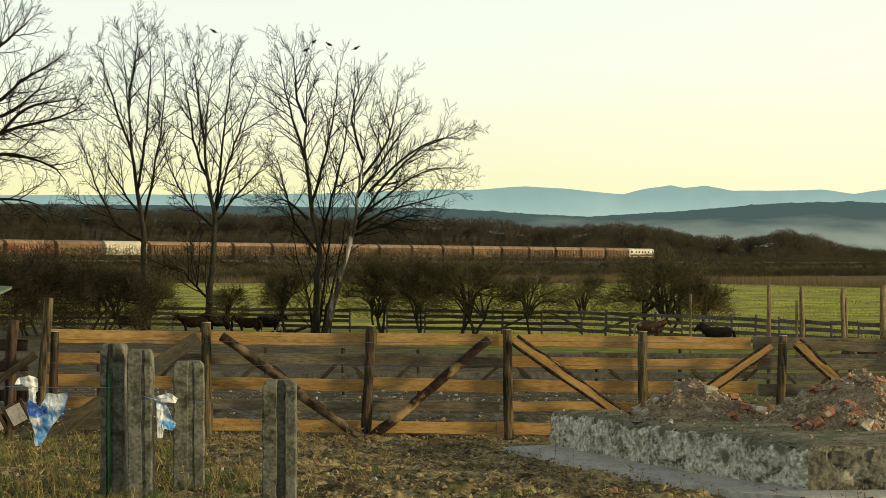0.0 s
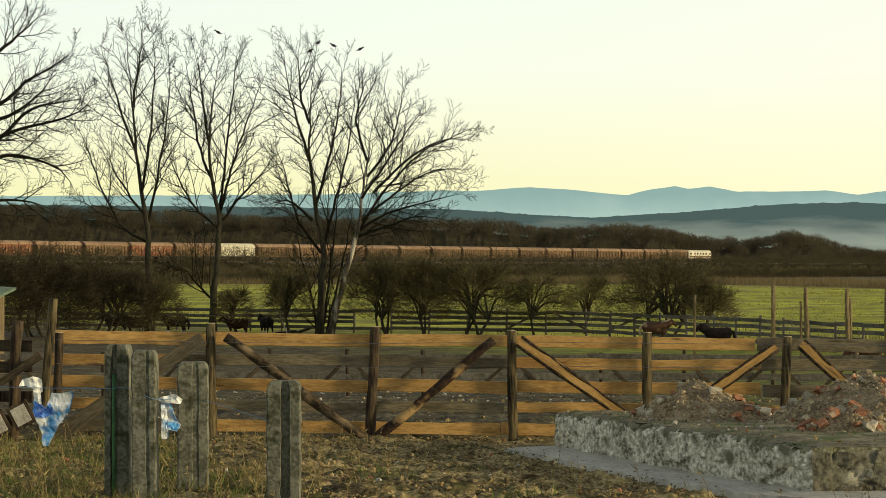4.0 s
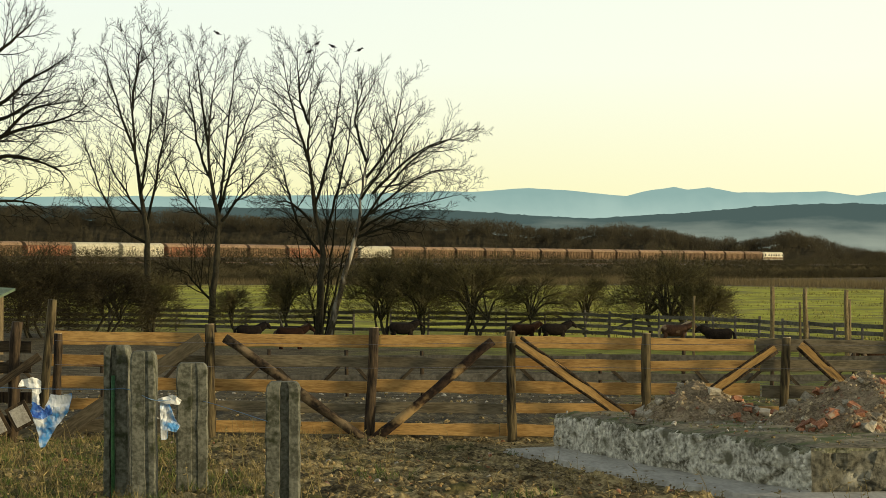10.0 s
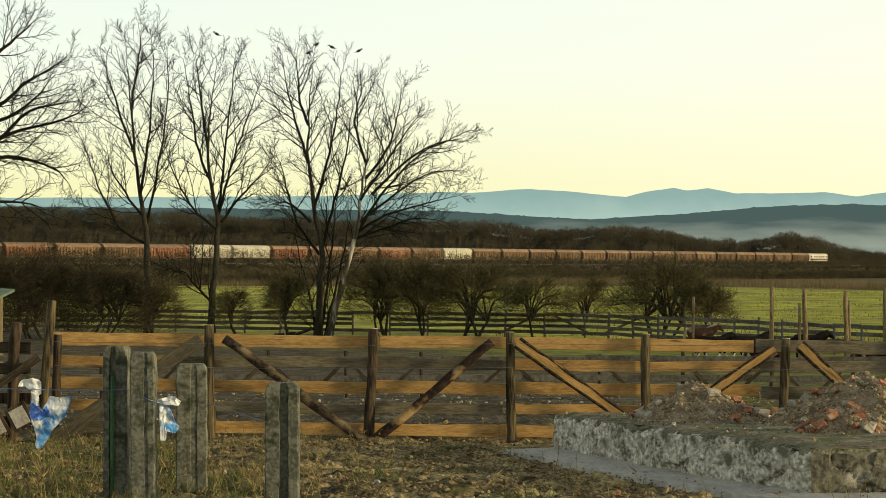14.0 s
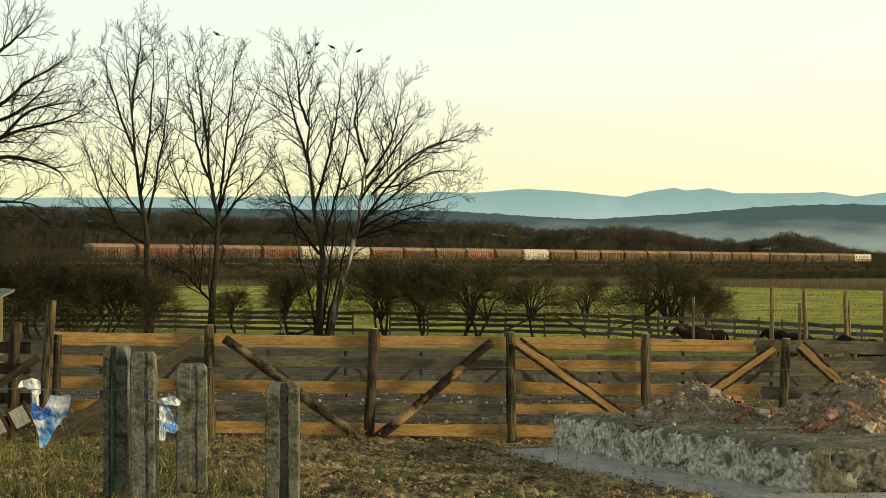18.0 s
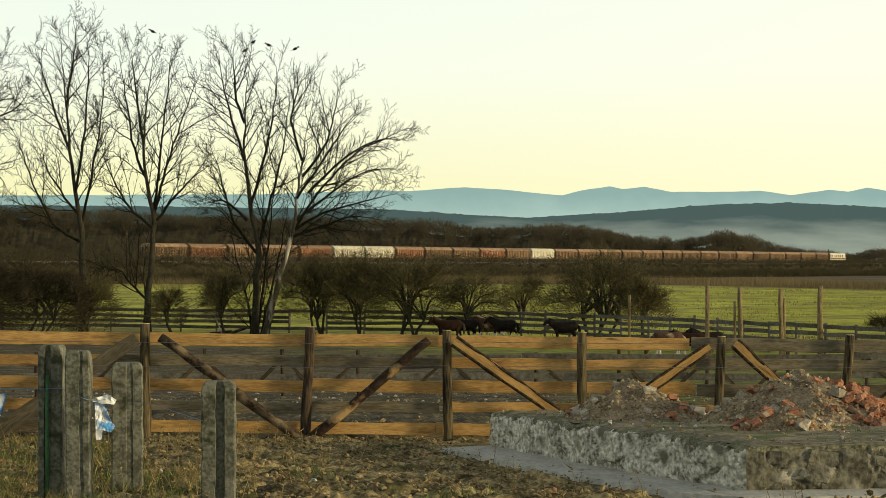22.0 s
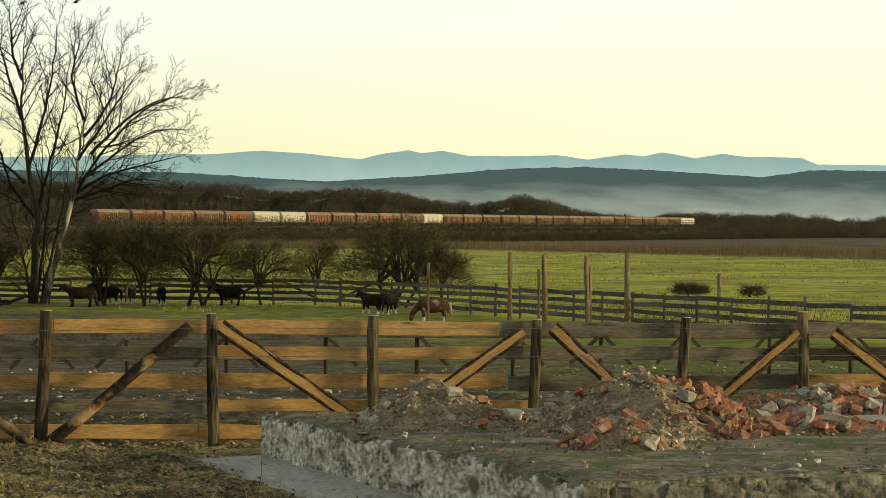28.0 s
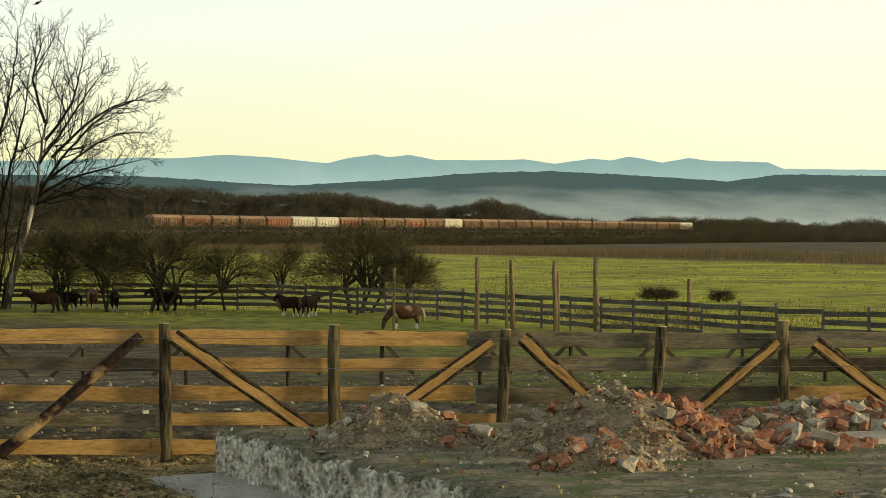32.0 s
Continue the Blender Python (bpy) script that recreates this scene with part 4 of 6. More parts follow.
# ---- concrete posts, strings and bags ----
def build_concrete_posts():
    random.seed(51)
    for x, y, w, top, mid, half, gd in [(-2.775, 18.6, 0.205, 2.935, -0.02, 0.028, 0.05), (-2.51, 18.35, 0.205, 2.895, 0.03, 0.016, 0.012), (-2.23, 19.4, 0.275, 2.75, 0.02, 0.03, 0.008), (-1.33, 18.1, 0.282, 2.652, 0.015, 0.04, 0.05)]:
        t = thing("concrete_post", pose(x, y, gz(x, y), random.uniform(-0.6, 0.6), random.uniform(-0.6, 0.6), random.uniform(-6, 6)), "old grooved concrete fence post stained with lichen", "post", "concrete posts")
        hgt = top - gz(x, y)
        d = 0.2
        c = 0.012
        prof = [(-w / 2, -d / 2 + c), (-w / 2 + c, -d / 2), (mid - half, -d / 2), (mid - half * 0.8, -d / 2 + gd), (mid + half * 0.8, -d / 2 + gd), (mid + half, -d / 2), (w / 2 - c, -d / 2), (w / 2, -d / 2 + c), (w / 2, d / 2 - c), (w / 2 - c, d / 2), (mid + half, d / 2), (mid + half * 0.8, d / 2 - gd), (mid - half * 0.8, d / 2 - gd), (mid - half, d / 2), (-w / 2 + c, d / 2), (-w / 2, d / 2 - c)]
        zs = [-0.4, 0] + [hgt * k / 24 for k in range(1, 23)] + [hgt - 0.06, hgt - 0.025, hgt - 0.008, hgt]
        bm = bmesh.new()
        loops = []
        for z in zs:
            over = max(0, z - (hgt - 0.06)) / 0.06
            k = math.sqrt(max(0, 1 - (over * 0.72) ** 2))
            kx = 1 - (1 - k) * 0.9
            loops.append([bm.verts.new((px_ * kx + 0.009 * noise.noise((px_ * 20, z * 11, x)), py_ * (1 - (1 - k) * 0.4) + 0.008 * noise.noise((py_ * 20, z * 11, y)), z)) for px_, py_ in prof])
        m_ = len(prof)
        for l0, l1 in zip(loops, loops[1:]):
            for k in range(m_):
                bm.faces.new((l0[k], l0[(k + 1) % m_], l1[(k + 1) % m_], l1[k]))
        bm.faces.new(loops[-1])
        bmesh.ops.recalc_face_normals(bm, faces=bm.faces)
        part("shaft", bm, CONC_POST, t)


build_concrete_posts()

# ---- trees ----
BOUGHS = {
    "tall": [[(0.0, 0.0), (0.0, 3.3), (-0.1, 5.7), (-0.4, 7.8), (-0.7, 10.2), (-0.9, 12.6), (-1.1, 15.0), (-1.3, 17.3)],
        [(-0.1, 5.1), (-1.4, 5.9), (-2.2, 7.2), (-2.9, 9.0), (-3.5, 10.7), (-4.1, 11.9)],
        [(-0.1, 6.0), (0.3, 8.1), (0.6, 9.9), (0.9, 12.0), (1.1, 14.4), (0.9, 16.5)],
        [(-0.4, 7.8), (0.0, 10.2), (0.2, 12.6), (0.4, 15.0), (0.2, 17.1)],
        [(-0.7, 10.2), (-1.4, 12.3), (-2.0, 14.4), (-2.5, 16.2)],
        [(-0.9, 12.6), (-0.7, 14.4), (-0.5, 16.2), (-0.7, 17.6)],
        [(-0.2, 6.6), (-1.1, 7.8), (-1.9, 9.3), (-2.2, 10.8)]],
    "forked": [[(0.0, 0.2), (0.1, 2.7), (0.3, 5.1), (0.3, 6.6), (-0.1, 8.7), (-0.2, 10.5), (-0.1, 12.6), (0.2, 14.4), (0.3, 15.8)],
        [(0.3, 5.9), (-0.8, 6.9), (-1.5, 8.1), (-2.1, 9.6), (-2.3, 11.1)],
        [(0.3, 6.5), (0.8, 8.4), (1.2, 9.9), (1.8, 11.7), (2.4, 13.5), (2.9, 14.7)],
        [(0.3, 6.6), (0.5, 8.7), (0.7, 10.8), (0.9, 12.9), (1.1, 15.0), (1.1, 15.9)],
        [(-0.1, 8.7), (-0.8, 10.5), (-1.1, 12.3), (-1.4, 14.1), (-1.7, 15.8)],
        [(-0.2, 10.5), (-0.5, 12.6), (-0.7, 14.4), (-0.9, 15.9)],
        [(0.5, 6.3), (1.5, 7.7), (2.4, 8.7), (3.5, 9.6)],
        [(0.1, 1.8), (-0.8, 2.7), (-1.4, 3.5), (-2.0, 3.6)]],
    "upright": [[(0.0, 0.0), (0.1, 2.7), (0.2, 4.8), (-0.2, 7.2), (-0.5, 9.6), (-0.5, 11.7), (-0.4, 13.8), (-0.2, 15.9)],
        [(0.1, 4.5), (-1.0, 6.0), (-1.6, 7.8), (-2.0, 9.3), (-2.6, 10.8)],
        [(-0.2, 7.2), (0.4, 9.3), (0.8, 11.4), (1.1, 13.5), (1.1, 15.3)],
        [(-0.5, 9.6), (-1.1, 11.7), (-1.5, 13.5), (-1.9, 15.9)],
        [(-0.5, 11.7), (-1.0, 13.2), (-1.1, 14.7), (-1.3, 15.8)],
        [(0.2, 4.8), (0.8, 7.2), (1.3, 9.3), (1.7, 11.7), (1.9, 13.8)],
        [(-0.4, 6.3), (-1.3, 7.2), (-1.9, 7.4), (-2.5, 7.2)],
        [(0.15, -0.2), (0.45, 2.4), (0.7, 5.0), (0.9, 7.5), (1.3, 10.0)],
        [(0.35, -0.2), (0.9, 2.6), (1.45, 5.2), (1.8, 7.8)],
        [(-0.1, -0.2), (-0.45, 2.2), (-1.0, 4.4), (-1.5, 6.6)]],
    "leaning": [[(0.0, 0.0), (0.5, 1.8), (1.0, 3.9), (1.5, 5.7), (1.7, 7.5), (2.0, 9.6), (2.3, 11.7), (2.7, 13.5)],
        [(1.5, 5.7), (2.6, 7.5), (3.8, 9.0), (5.0, 10.2), (6.6, 11.0), (7.8, 11.6)],
        [(1.7, 7.5), (2.9, 9.3), (4.0, 11.1), (4.9, 12.3)],
        [(2.0, 8.7), (3.2, 10.5), (3.7, 12.3), (4.0, 14.1)],
        [(1.5, 5.7), (2.9, 6.6), (4.4, 7.1), (5.9, 7.5), (7.2, 7.8)],
        [(1.5, 5.4), (3.2, 6.0), (4.7, 6.5), (6.6, 6.2)],
        [(2.0, 9.6), (1.4, 11.7), (1.7, 13.5), (2.0, 14.4)],
        [(2.3, 7.8), (4.1, 9.6), (5.9, 10.7), (7.5, 10.7)],
        [(1.7, 6.3), (3.5, 7.8), (5.3, 9.0), (7.2, 9.2)]],
    "broad": [[(0.0, 0.0), (0.2, 5.1), (0.5, 8.7), (0.9, 12.3), (1.5, 15.9), (2.1, 18.9)],
        [(0.5, 8.7), (1.8, 10.5), (3.6, 11.4), (5.4, 11.9), (6.9, 12.6), (7.7, 14.0)],
        [(0.9, 12.3), (2.7, 12.9), (3.9, 14.1), (5.3, 15.0), (6.6, 16.2)],
        [(0.3, 8.7), (2.7, 9.9), (4.5, 9.7), (5.9, 9.0), (6.5, 7.8)],
        [(1.2, 14.4), (2.7, 15.9), (3.8, 17.0), (4.7, 18.0)],
        [(0.2, 6.9), (2.1, 7.4), (3.9, 7.4), (5.4, 6.9)],
        [(0.9, 11.7), (3.0, 12.0), (4.8, 13.2), (6.0, 14.7)],
        [(0.6, 9.6), (2.7, 11.0), (4.2, 12.5), (5.7, 12.9), (7.2, 13.2)]],
}


def spline(pts, n_):
    """n_ points evenly along a polyline, rounded off."""
    out = []
    m_ = len(pts) - 1
    for i in range(n_):
        f = i / (n_ - 1) * m_
        k = min(int(f), m_ - 1)
        g = f - k
        p0, p1, p2, p3 = pts[max(k - 1, 0)], pts[k], pts[k + 1], pts[min(k + 2, m_)]
        out.append(0.5 * ((2 * p1) + (p2 - p0) * g + (2 * p0 - 5 * p1 + 4 * p2 - p3) * g * g + (3 * p1 - p0 - 3 * p2 + p3) * g ** 3))
    return out


def grow(st, rnd, p, d, length, r, lift, level, sides):
    """A branch, bending upwards, with twigs to both sides."""
    n_ = (3, 5, 7)[level]
    pts = [p]
    dd = d.copy()
    for i in range(n_ - 1):
        dd = (dd + Vector((rnd.uniform(-0.13, 0.13), rnd.uniform(-0.13, 0.13), lift * 0.20 + rnd.uniform(-0.12, 0.12)))).normalized()
        pts.append(pts[-1] + dd * (length / (n_ - 1)))
    st.tube(pts, [r * (1 - 0.6 * i / (n_ - 1)) for i in range(n_)], sides)
    if level:
        turn = rnd.uniform(0, 6.283)
        for i in range(1, n_):
            for _ in range(2 if i == n_ - 1 or rnd.random() < 0.1 else 1):
                ax = (pts[i] - pts[i - 1]).normalized()
                turn += rnd.uniform(2.0, 3.6)
                side = ax.cross(Vector((math.cos(turn), math.sin(turn), 0.3)))
                if side.length < 0.05:
                    continue
                side.normalize()
                nd = (ax + side * rnd.uniform(0.5, 1.1)).normalized()
                grow(st, rnd, pts[i], nd, length * rnd.uniform(0.28, 0.52) * (1.1 - 0.4 * i / n_), max(r * 0.55, 0.0105), lift, level - 1, 3)


def build_tree(name, x, y, limbs, trunk_r, label, seed, bark, density=1.0, depth=1.6):
    rnd = random.Random(seed)
    t = thing("bare_tree", pose(x, y, gz(x, y)), label, "tree", "tall bare trees by the paddock")
    tw = Strokes()
    for i, limb in enumerate(limbs):
        off = 0.0 if i == 0 else rnd.uniform(-1, 1) * depth
        m_ = len(limb)
        pts = [Vector((px_, off * (k / (m_ - 1)) ** 0.8, pz_ * 0.957)) for k, (px_, pz_) in enumerate(limb)]
        n_ = 3 * m_ - 1
        sp = spline(pts, n_ + 1)[:-1]
        sp = [p if k == 0 else p + Vector((rnd.uniform(-0.05, 0.05), rnd.uniform(-0.05, 0.05), 0)) for k, p in enumerate(sp)]
        r0 = trunk_r if i == 0 else trunk_r * 0.36
        radii = [r0 * (1 - k / (n_ - 1)) ** (1.25 if i == 0 else 0.9) + 0.010 for k in range(n_)]
        if i == 0:
            sp[0].z -= 0.3
            radii[0] *= 1.35
        s1 = Strokes()
        s1.tube(sp, radii, 8 if i == 0 else 6)
        mesh_part("trunk" if i == 0 else "limb", s1.v, s1.f, bark if i == 0 else LIMBBARK, t, "", True)
        total = sum((sp[k + 1] - sp[k]).length for k in range(n_ - 1))
        start = int(n_ * (0.42 if i == 0 else 0.18))
        for k in range(start, n_):
            for _ in range(2 if k == n_ - 1 or rnd.random() < 0.12 * density else 1):
                ax = (sp[min(k + 1, n_ - 1)] - sp[k - 1]).normalized()
                side = ax.cross(Vector((rnd.uniform(-1, 1), rnd.uniform(-1, 1), rnd.uniform(-1, 1))))
                if side.length < 0.05:
                    continue
                side.normalize()
                d = (ax + side * rnd.uniform(0.55, 1.2)).normalized()
                frac = k / n_
                grow(tw, rnd, sp[k], d, rnd.uniform(1.0, 3.5) * (1.08 - 0.70 * frac), min(0.034, 0.55 * radii[k] + 0.004), 0.24, 2, 4)
    mesh_part("crown", tw.v, tw.f, LIMBBARK, t, "fine leafless twigs")
    return t


build_tree("tall", -15.7, 116, BOUGHS["tall"], 0.21, "tall slender leafless tree with upswept boughs", 3, BARK)
build_tree("forked", -12.3, 116, BOUGHS["forked"], 0.21, "leafless tree forking into upswept boughs", 4, BARK)
build_tree("upright", -6.64, 116, BOUGHS["upright"], 0.23, "leafless upright tree with rooks in its top", 5, BARK, 1.1)
build_tree("leaning", -6.07, 115.4, BOUGHS["leaning"], 0.2, "leaning leafless tree with pale bark on its trunk", 6, PALEBARK, 1.25)
build_tree("broad", -26.3, 116, BOUGHS["broad"], 0.36, "broad leafless tree with drooping outer boughs", 7, BARK, 1.25)


def build_shrub(x, y, half, h, seed, stems, label, open_trunk=False, leaf=None):
    rnd = random.Random(seed)
    t = thing("thorn_shrub", pose(x, y, gz(x, y)), label, "shrub", "bare shrubs along the paddock")
    main, tw = Strokes(), Strokes()
    forks = []
    for i in range(max(1, min(4, stems // 7)) if half > 1.65 or stems > 12 else 1):
        f0 = Vector((rnd.uniform(-0.25, 0.25) * half, rnd.uniform(-0.2, 0.2), -0.25))
        f1 = f0 + Vector((rnd.uniform(-0.28, 0.28) * half, rnd.uniform(-0.3, 0.3), 0.25 + h * rnd.uniform(0.18, 0.32)))
        forks.append(f1)
        r_ = rnd.uniform(0.06, 0.10)
        main.tube(spline([f0, f0.lerp(f1, 0.5) + Vector((rnd.uniform(-0.1, 0.1), 0, 0)), f1], 5), [r_ * (1.25 - 0.12 * k) for k in range(5)], 6)
    for i in range(stems):
        a_ = rnd.uniform(0, 6.283)
        spread = math.sqrt(rnd.random())
        foot = rnd.choice(forks).copy()
        tip = Vector((math.cos(a_) * half * spread * 1.05, math.sin(a_) * half * 0.7 * spread, h * (0.98 - 0.45 * spread * spread) * rnd.uniform(0.78, 1.05)))
        mid = foot.lerp(tip, 0.5) + Vector((0, 0, 0.12 * h)) - Vector((math.cos(a_), math.sin(a_), 0)) * 0.08 * half
        sp = spline([foot, mid, tip], 7)
        r0 = rnd.uniform(0.035, 0.07) * (1.5 if open_trunk else 1)
        main.tube(sp, [r0 * (1 - 0.8 * k / 6) for k in range(7)], 5)
        for k in range(2 if not open_trunk else 3, 7):
            for _ in range(4):
                ax = (sp[k] - sp[k - 1]).normalized()
                d = (ax + Vector((rnd.uniform(-1, 1), rnd.uniform(-1, 1), rnd.uniform(-0.6, 0.9)))).normalized()
                grow(tw, rnd, sp[k], d, h * rnd.uniform(0.14, 0.3), 0.014, 0.3, 1 if rnd.random() < 0.8 else 2, 3)
    for _ in range(int((1500 if x > -15 else 2900) * half)):
        a_, f = rnd.uniform(0, 6.283), rnd.random() ** 0.7
        k = math.sin(math.pi * (0.12 + 0.78 * f)) ** 0.6 * (1 + 0.25 * noise.noise((math.cos(a_) * 1.5 + seed, math.sin(a_) * 1.5, f * 3)))
        rr = math.sqrt(rnd.random()) * half * 1.15 * k
        p = Vector((math.cos(a_) * rr, math.sin(a_) * rr * 0.7, h * ((0.20 if x > -13 and h > 2 else 0.06) + (0.74 if x > -13 and h > 2 else 0.86) * f * (1 - 0.3 * (rr / half) ** 2))))
        d = Vector((math.cos(a_) * 0.8 + rnd.uniform(-0.6, 0.6), math.sin(a_) * 0.8 + rnd.uniform(-0.6, 0.6), rnd.uniform(-0.3, 1.0)))
        tw.blade(p, d * rnd.uniform(0.25, 0.65), rnd.uniform(0.006, 0.014))
    mesh_part("trunk", main.v, main.f, BARK, t, "", True)
    mesh_part("crown", tw.v, tw.f, leaf or TWIG, t, "dense thorny twigs")


SHRUBS = [(-23.4, 109, 3.2, 4.3, 30), (-20.6, 111, 3.0, 4.1, 28), (-17.6, 112, 2.7, 3.8, 26), (-14.9, 113, 1.35, 2.9, 16), (-10.9, 113, 0.95, 2.6, 6), (-7.9, 113, 1.1, 3.3, 13), (-3.1, 112, 1.75, 3.9, 22), (-1.2, 111, 1.6, 3.8, 20), (1.4, 111, 2.2, 4.0, 28), (4.9, 112, 1.25, 3.4, 10), (7.6, 116, 1.0, 3.2, 8), (10.9, 108, 2.6, 3.7, 34), (13.0, 106, 1.1, 2.8, 10)]
for i, (x, y, half, h, stems) in enumerate(SHRUBS):
    build_shrub(x, y, half, h, 70 + i, stems, "dense dark leafless thorn shrub beside the paddock fence" if half > 1.7 else "small leafless thorn tree beside the paddock fence", i in (8, 9, 10, 11), TANGLE if x < -16 else None)

# ---- train ----
RUST = mat("rusty_brown_paint", (0.085, 0.050, 0.025), (0.18, 0.115, 0.055), 0.6, 0.8, 0.2, 8, 0.25, patch=(0.24, 0.15, 0.08), patch_scale=0.5, patch_at=0.58)
CREAM = mat("dusty_cream_paint", (0.42, 0.38, 0.26), (0.66, 0.61, 0.46), 0.6, 0.8, 0.2, 8, 0.1)
BRICKRED = mat("faded_red_paint", (0.16, 0.060, 0.030), (0.28, 0.125, 0.06), 0.6, 0.8, 0.2, 8, 0.2, patch=(0.32, 0.22, 0.14), patch_scale=0.5, patch_at=0.6)
DUSTY = mat("dusty_ochre_paint", (0.13, 0.075, 0.036), (0.24, 0.155, 0.08), 0.6, 0.8, 0.2, 8, 0.2)
# roofs paler than the sides: dust, plus low sunlight painted into the colour
ROOFLIT = mat("dusty_lit_roof", (0.17, 0.105, 0.06), (0.30, 0.20, 0.12), 0.6, 0.8, 0.2, 8, 0.2)
UNDER = mat("running_gear", (0.03, 0.026, 0.022), (0.09, 0.075, 0.06), 2, 0.9, 0.2, 8)
PANE = mat("dark_cab_glass", (0.02, 0.025, 0.03), (0.04, 0.045, 0.05), 2, 0.15, 0.0, 4, spec=0.6)


def loft_x(profile, x0, x1, ends=0.0):
    """A cross-section (y, z) drawn out along x."""
    bm = bmesh.new()
    rings = []
    for x, k in ((x0, 1 - ends), (x0 + 0.5, 1), (x1 - 0.5, 1), (x1, 1 - ends)):
        rings.append([bm.verts.new((x, y * k, z)) for y, z in profile])
    m_ = len(profile)
    for r0, r1 in zip(rings, rings[1:]):
        for k in range(m_):
            bm.faces.new((r0[k], r0[(k + 1) % m_], r1[(k + 1) % m_], r1[k]))
    bm.faces.new(rings[0][::-1])
    bm.faces.new(rings[-1])
    bmesh.ops.recalc_face_normals(bm, faces=bm.faces)
    return bm


def bogie(parent, x):
    b = part("bogie", box_bm(2.6, 2.1, 0.35, 0.04, (x, 0, 0.62)), UNDER, parent)
    for dx in (-0.9, 0.9):
        for sy in (-0.78, 0.78):
            part("wheel", log_bm((x + dx, sy - 0.06, 0.46), (x + dx, sy + 0.06, 0.46), 0.46, 0.46, 14, 2, 0.0), UNDER, b)


def build_wagon(paint, label):
    w = thing("hopper_wagon", pose(0, 0, 0), label, "freight wagon", "wagons of the freight train")
    L = 6.75
    body = [(-1.05, 1.05), (1.05, 1.05), (1.42, 1.6), (1.46, 3.35), (-1.46, 3.35), (-1.42, 1.6)]
    part("body", loft_x(body, -L, L), paint, w)
    roof = [(1.5, 3.33), (1.32, 3.75), (0.85, 4.08), (0.3, 4.2), (-0.3, 4.2), (-0.85, 4.08), (-1.32, 3.75), (-1.5, 3.33)]
    part("roof", loft_x(roof, -L - 0.1, L + 0.1), ROOFLIT if paint != CREAM else CREAM, w)
    for sy in (-1, 1):
        bm = bmesh.new()
        for i in range(15):
            x = -L + 0.25 + i * (2 * L - 0.5) / 14
            bmesh.ops.create_cube(bm, size=1.0, matrix=Matrix.Translation((x, sy * 1.50, 2.45)) @ Matrix.Diagonal((0.16, 0.16, 1.75, 1)))
        part("side_ribs", bm, paint, w)
        part("top_rail", box_bm(2 * L, 0.12, 0.16, 0.02, (0, sy * 1.53, 3.32)), paint, w)
        part("sole_bar", box_bm(2 * L + 0.4, 0.14, 0.3, 0.02, (0, sy * 1.05, 1.0)), UNDER, w)
    for x in (-3, 0, 3):
        part("discharge_chute", box_bm(1.6, 2.0, 0.6, 0.08, (x, 0, 0.75)), UNDER, w)
    for x in (-L - 0.25, L + 0.25):
        for y in (-0.87, 0.87):
            part("buffer", log_bm((x - 0.28, y, 1.02), (x + 0.28, y, 1.02), 0.18, 0.18, 10, 2, 0.0), UNDER, w)
        part("end_ladder", box_bm(0.08, 0.5, 2.6, 0.01, (x * 0.965, 0.9, 2.3)), UNDER, w)
    bogie(w, -4.8)
    bogie(w, 4.8)
    return w


def build_locomotive():
    w = thing("locomotive", pose(0, 0, 0), "pale diesel locomotive pulling the freight train", "locomotive")
    L = 8.0
    part("frame", box_bm(2 * L + 0.6, 2.7, 0.45, 0.05, (0, 0, 1.15)), UNDER, w)
    hood = [(-1.3, 1.4), (1.3, 1.4), (1.4, 3.2), (1.1, 3.85), (0.4, 4.05), (-0.4, 4.05), (-1.1, 3.85), (-1.4, 3.2)]
    body = part("body", loft_x(hood, -L, L, 0.12), CREAM, w)
    for x in (-L - 0.01, L + 0.01):
        for y in (-0.55, 0.55):
            part("windscreen", box_bm(0.06, 0.8, 0.7, 0.02, (x, y, 2.95)), PANE, body)
            part("headlight", box_bm(0.08, 0.25, 0.2, 0.03, (x, y * 1.4, 1.75)), CREAM, body)
    for sy in (-1, 1):
        part("waist_stripe", box_bm(2 * L - 0.6, 0.03, 0.5, 0.0, (0, sy * 1.375, 1.95)), RUST, body)
        for x in (-L + 1.2, -4, -2, 0, 2, 4, L - 1.2):
            part("side_window", box_bm(0.9, 0.06, 0.6, 0.02, (x, sy * 1.40, 2.9)), PANE, body)
    for x in (-3, 0, 3):
        part("roof_fan", log_bm((x, 0, 3.95), (x, 0, 4.15), 0.6, 0.6, 14, 2, 0.0), UNDER, body)
    bogie(w, -5.2)
    bogie(w, 5.2)
    return w


TRACK_ANGLE = math.degrees(math.atan2(DIR_Y, DIR_X))
FRONT = [(0, 152.0), (6, 207.4), (13, 274.3), (19, 335.5), (25, 397.0), (29, 437.5), (32, 468.0)]
WAGON = 14.85


def train_pose(behind, t):
    p = along(float(np.interp(t, [q[0] for q in FRONT], [q[1] for q in FRONT])) - behind, 0, RAIL_Z)
    return pose(p.x, p.y, p.z, 0, 0, TRACK_ANGLE)


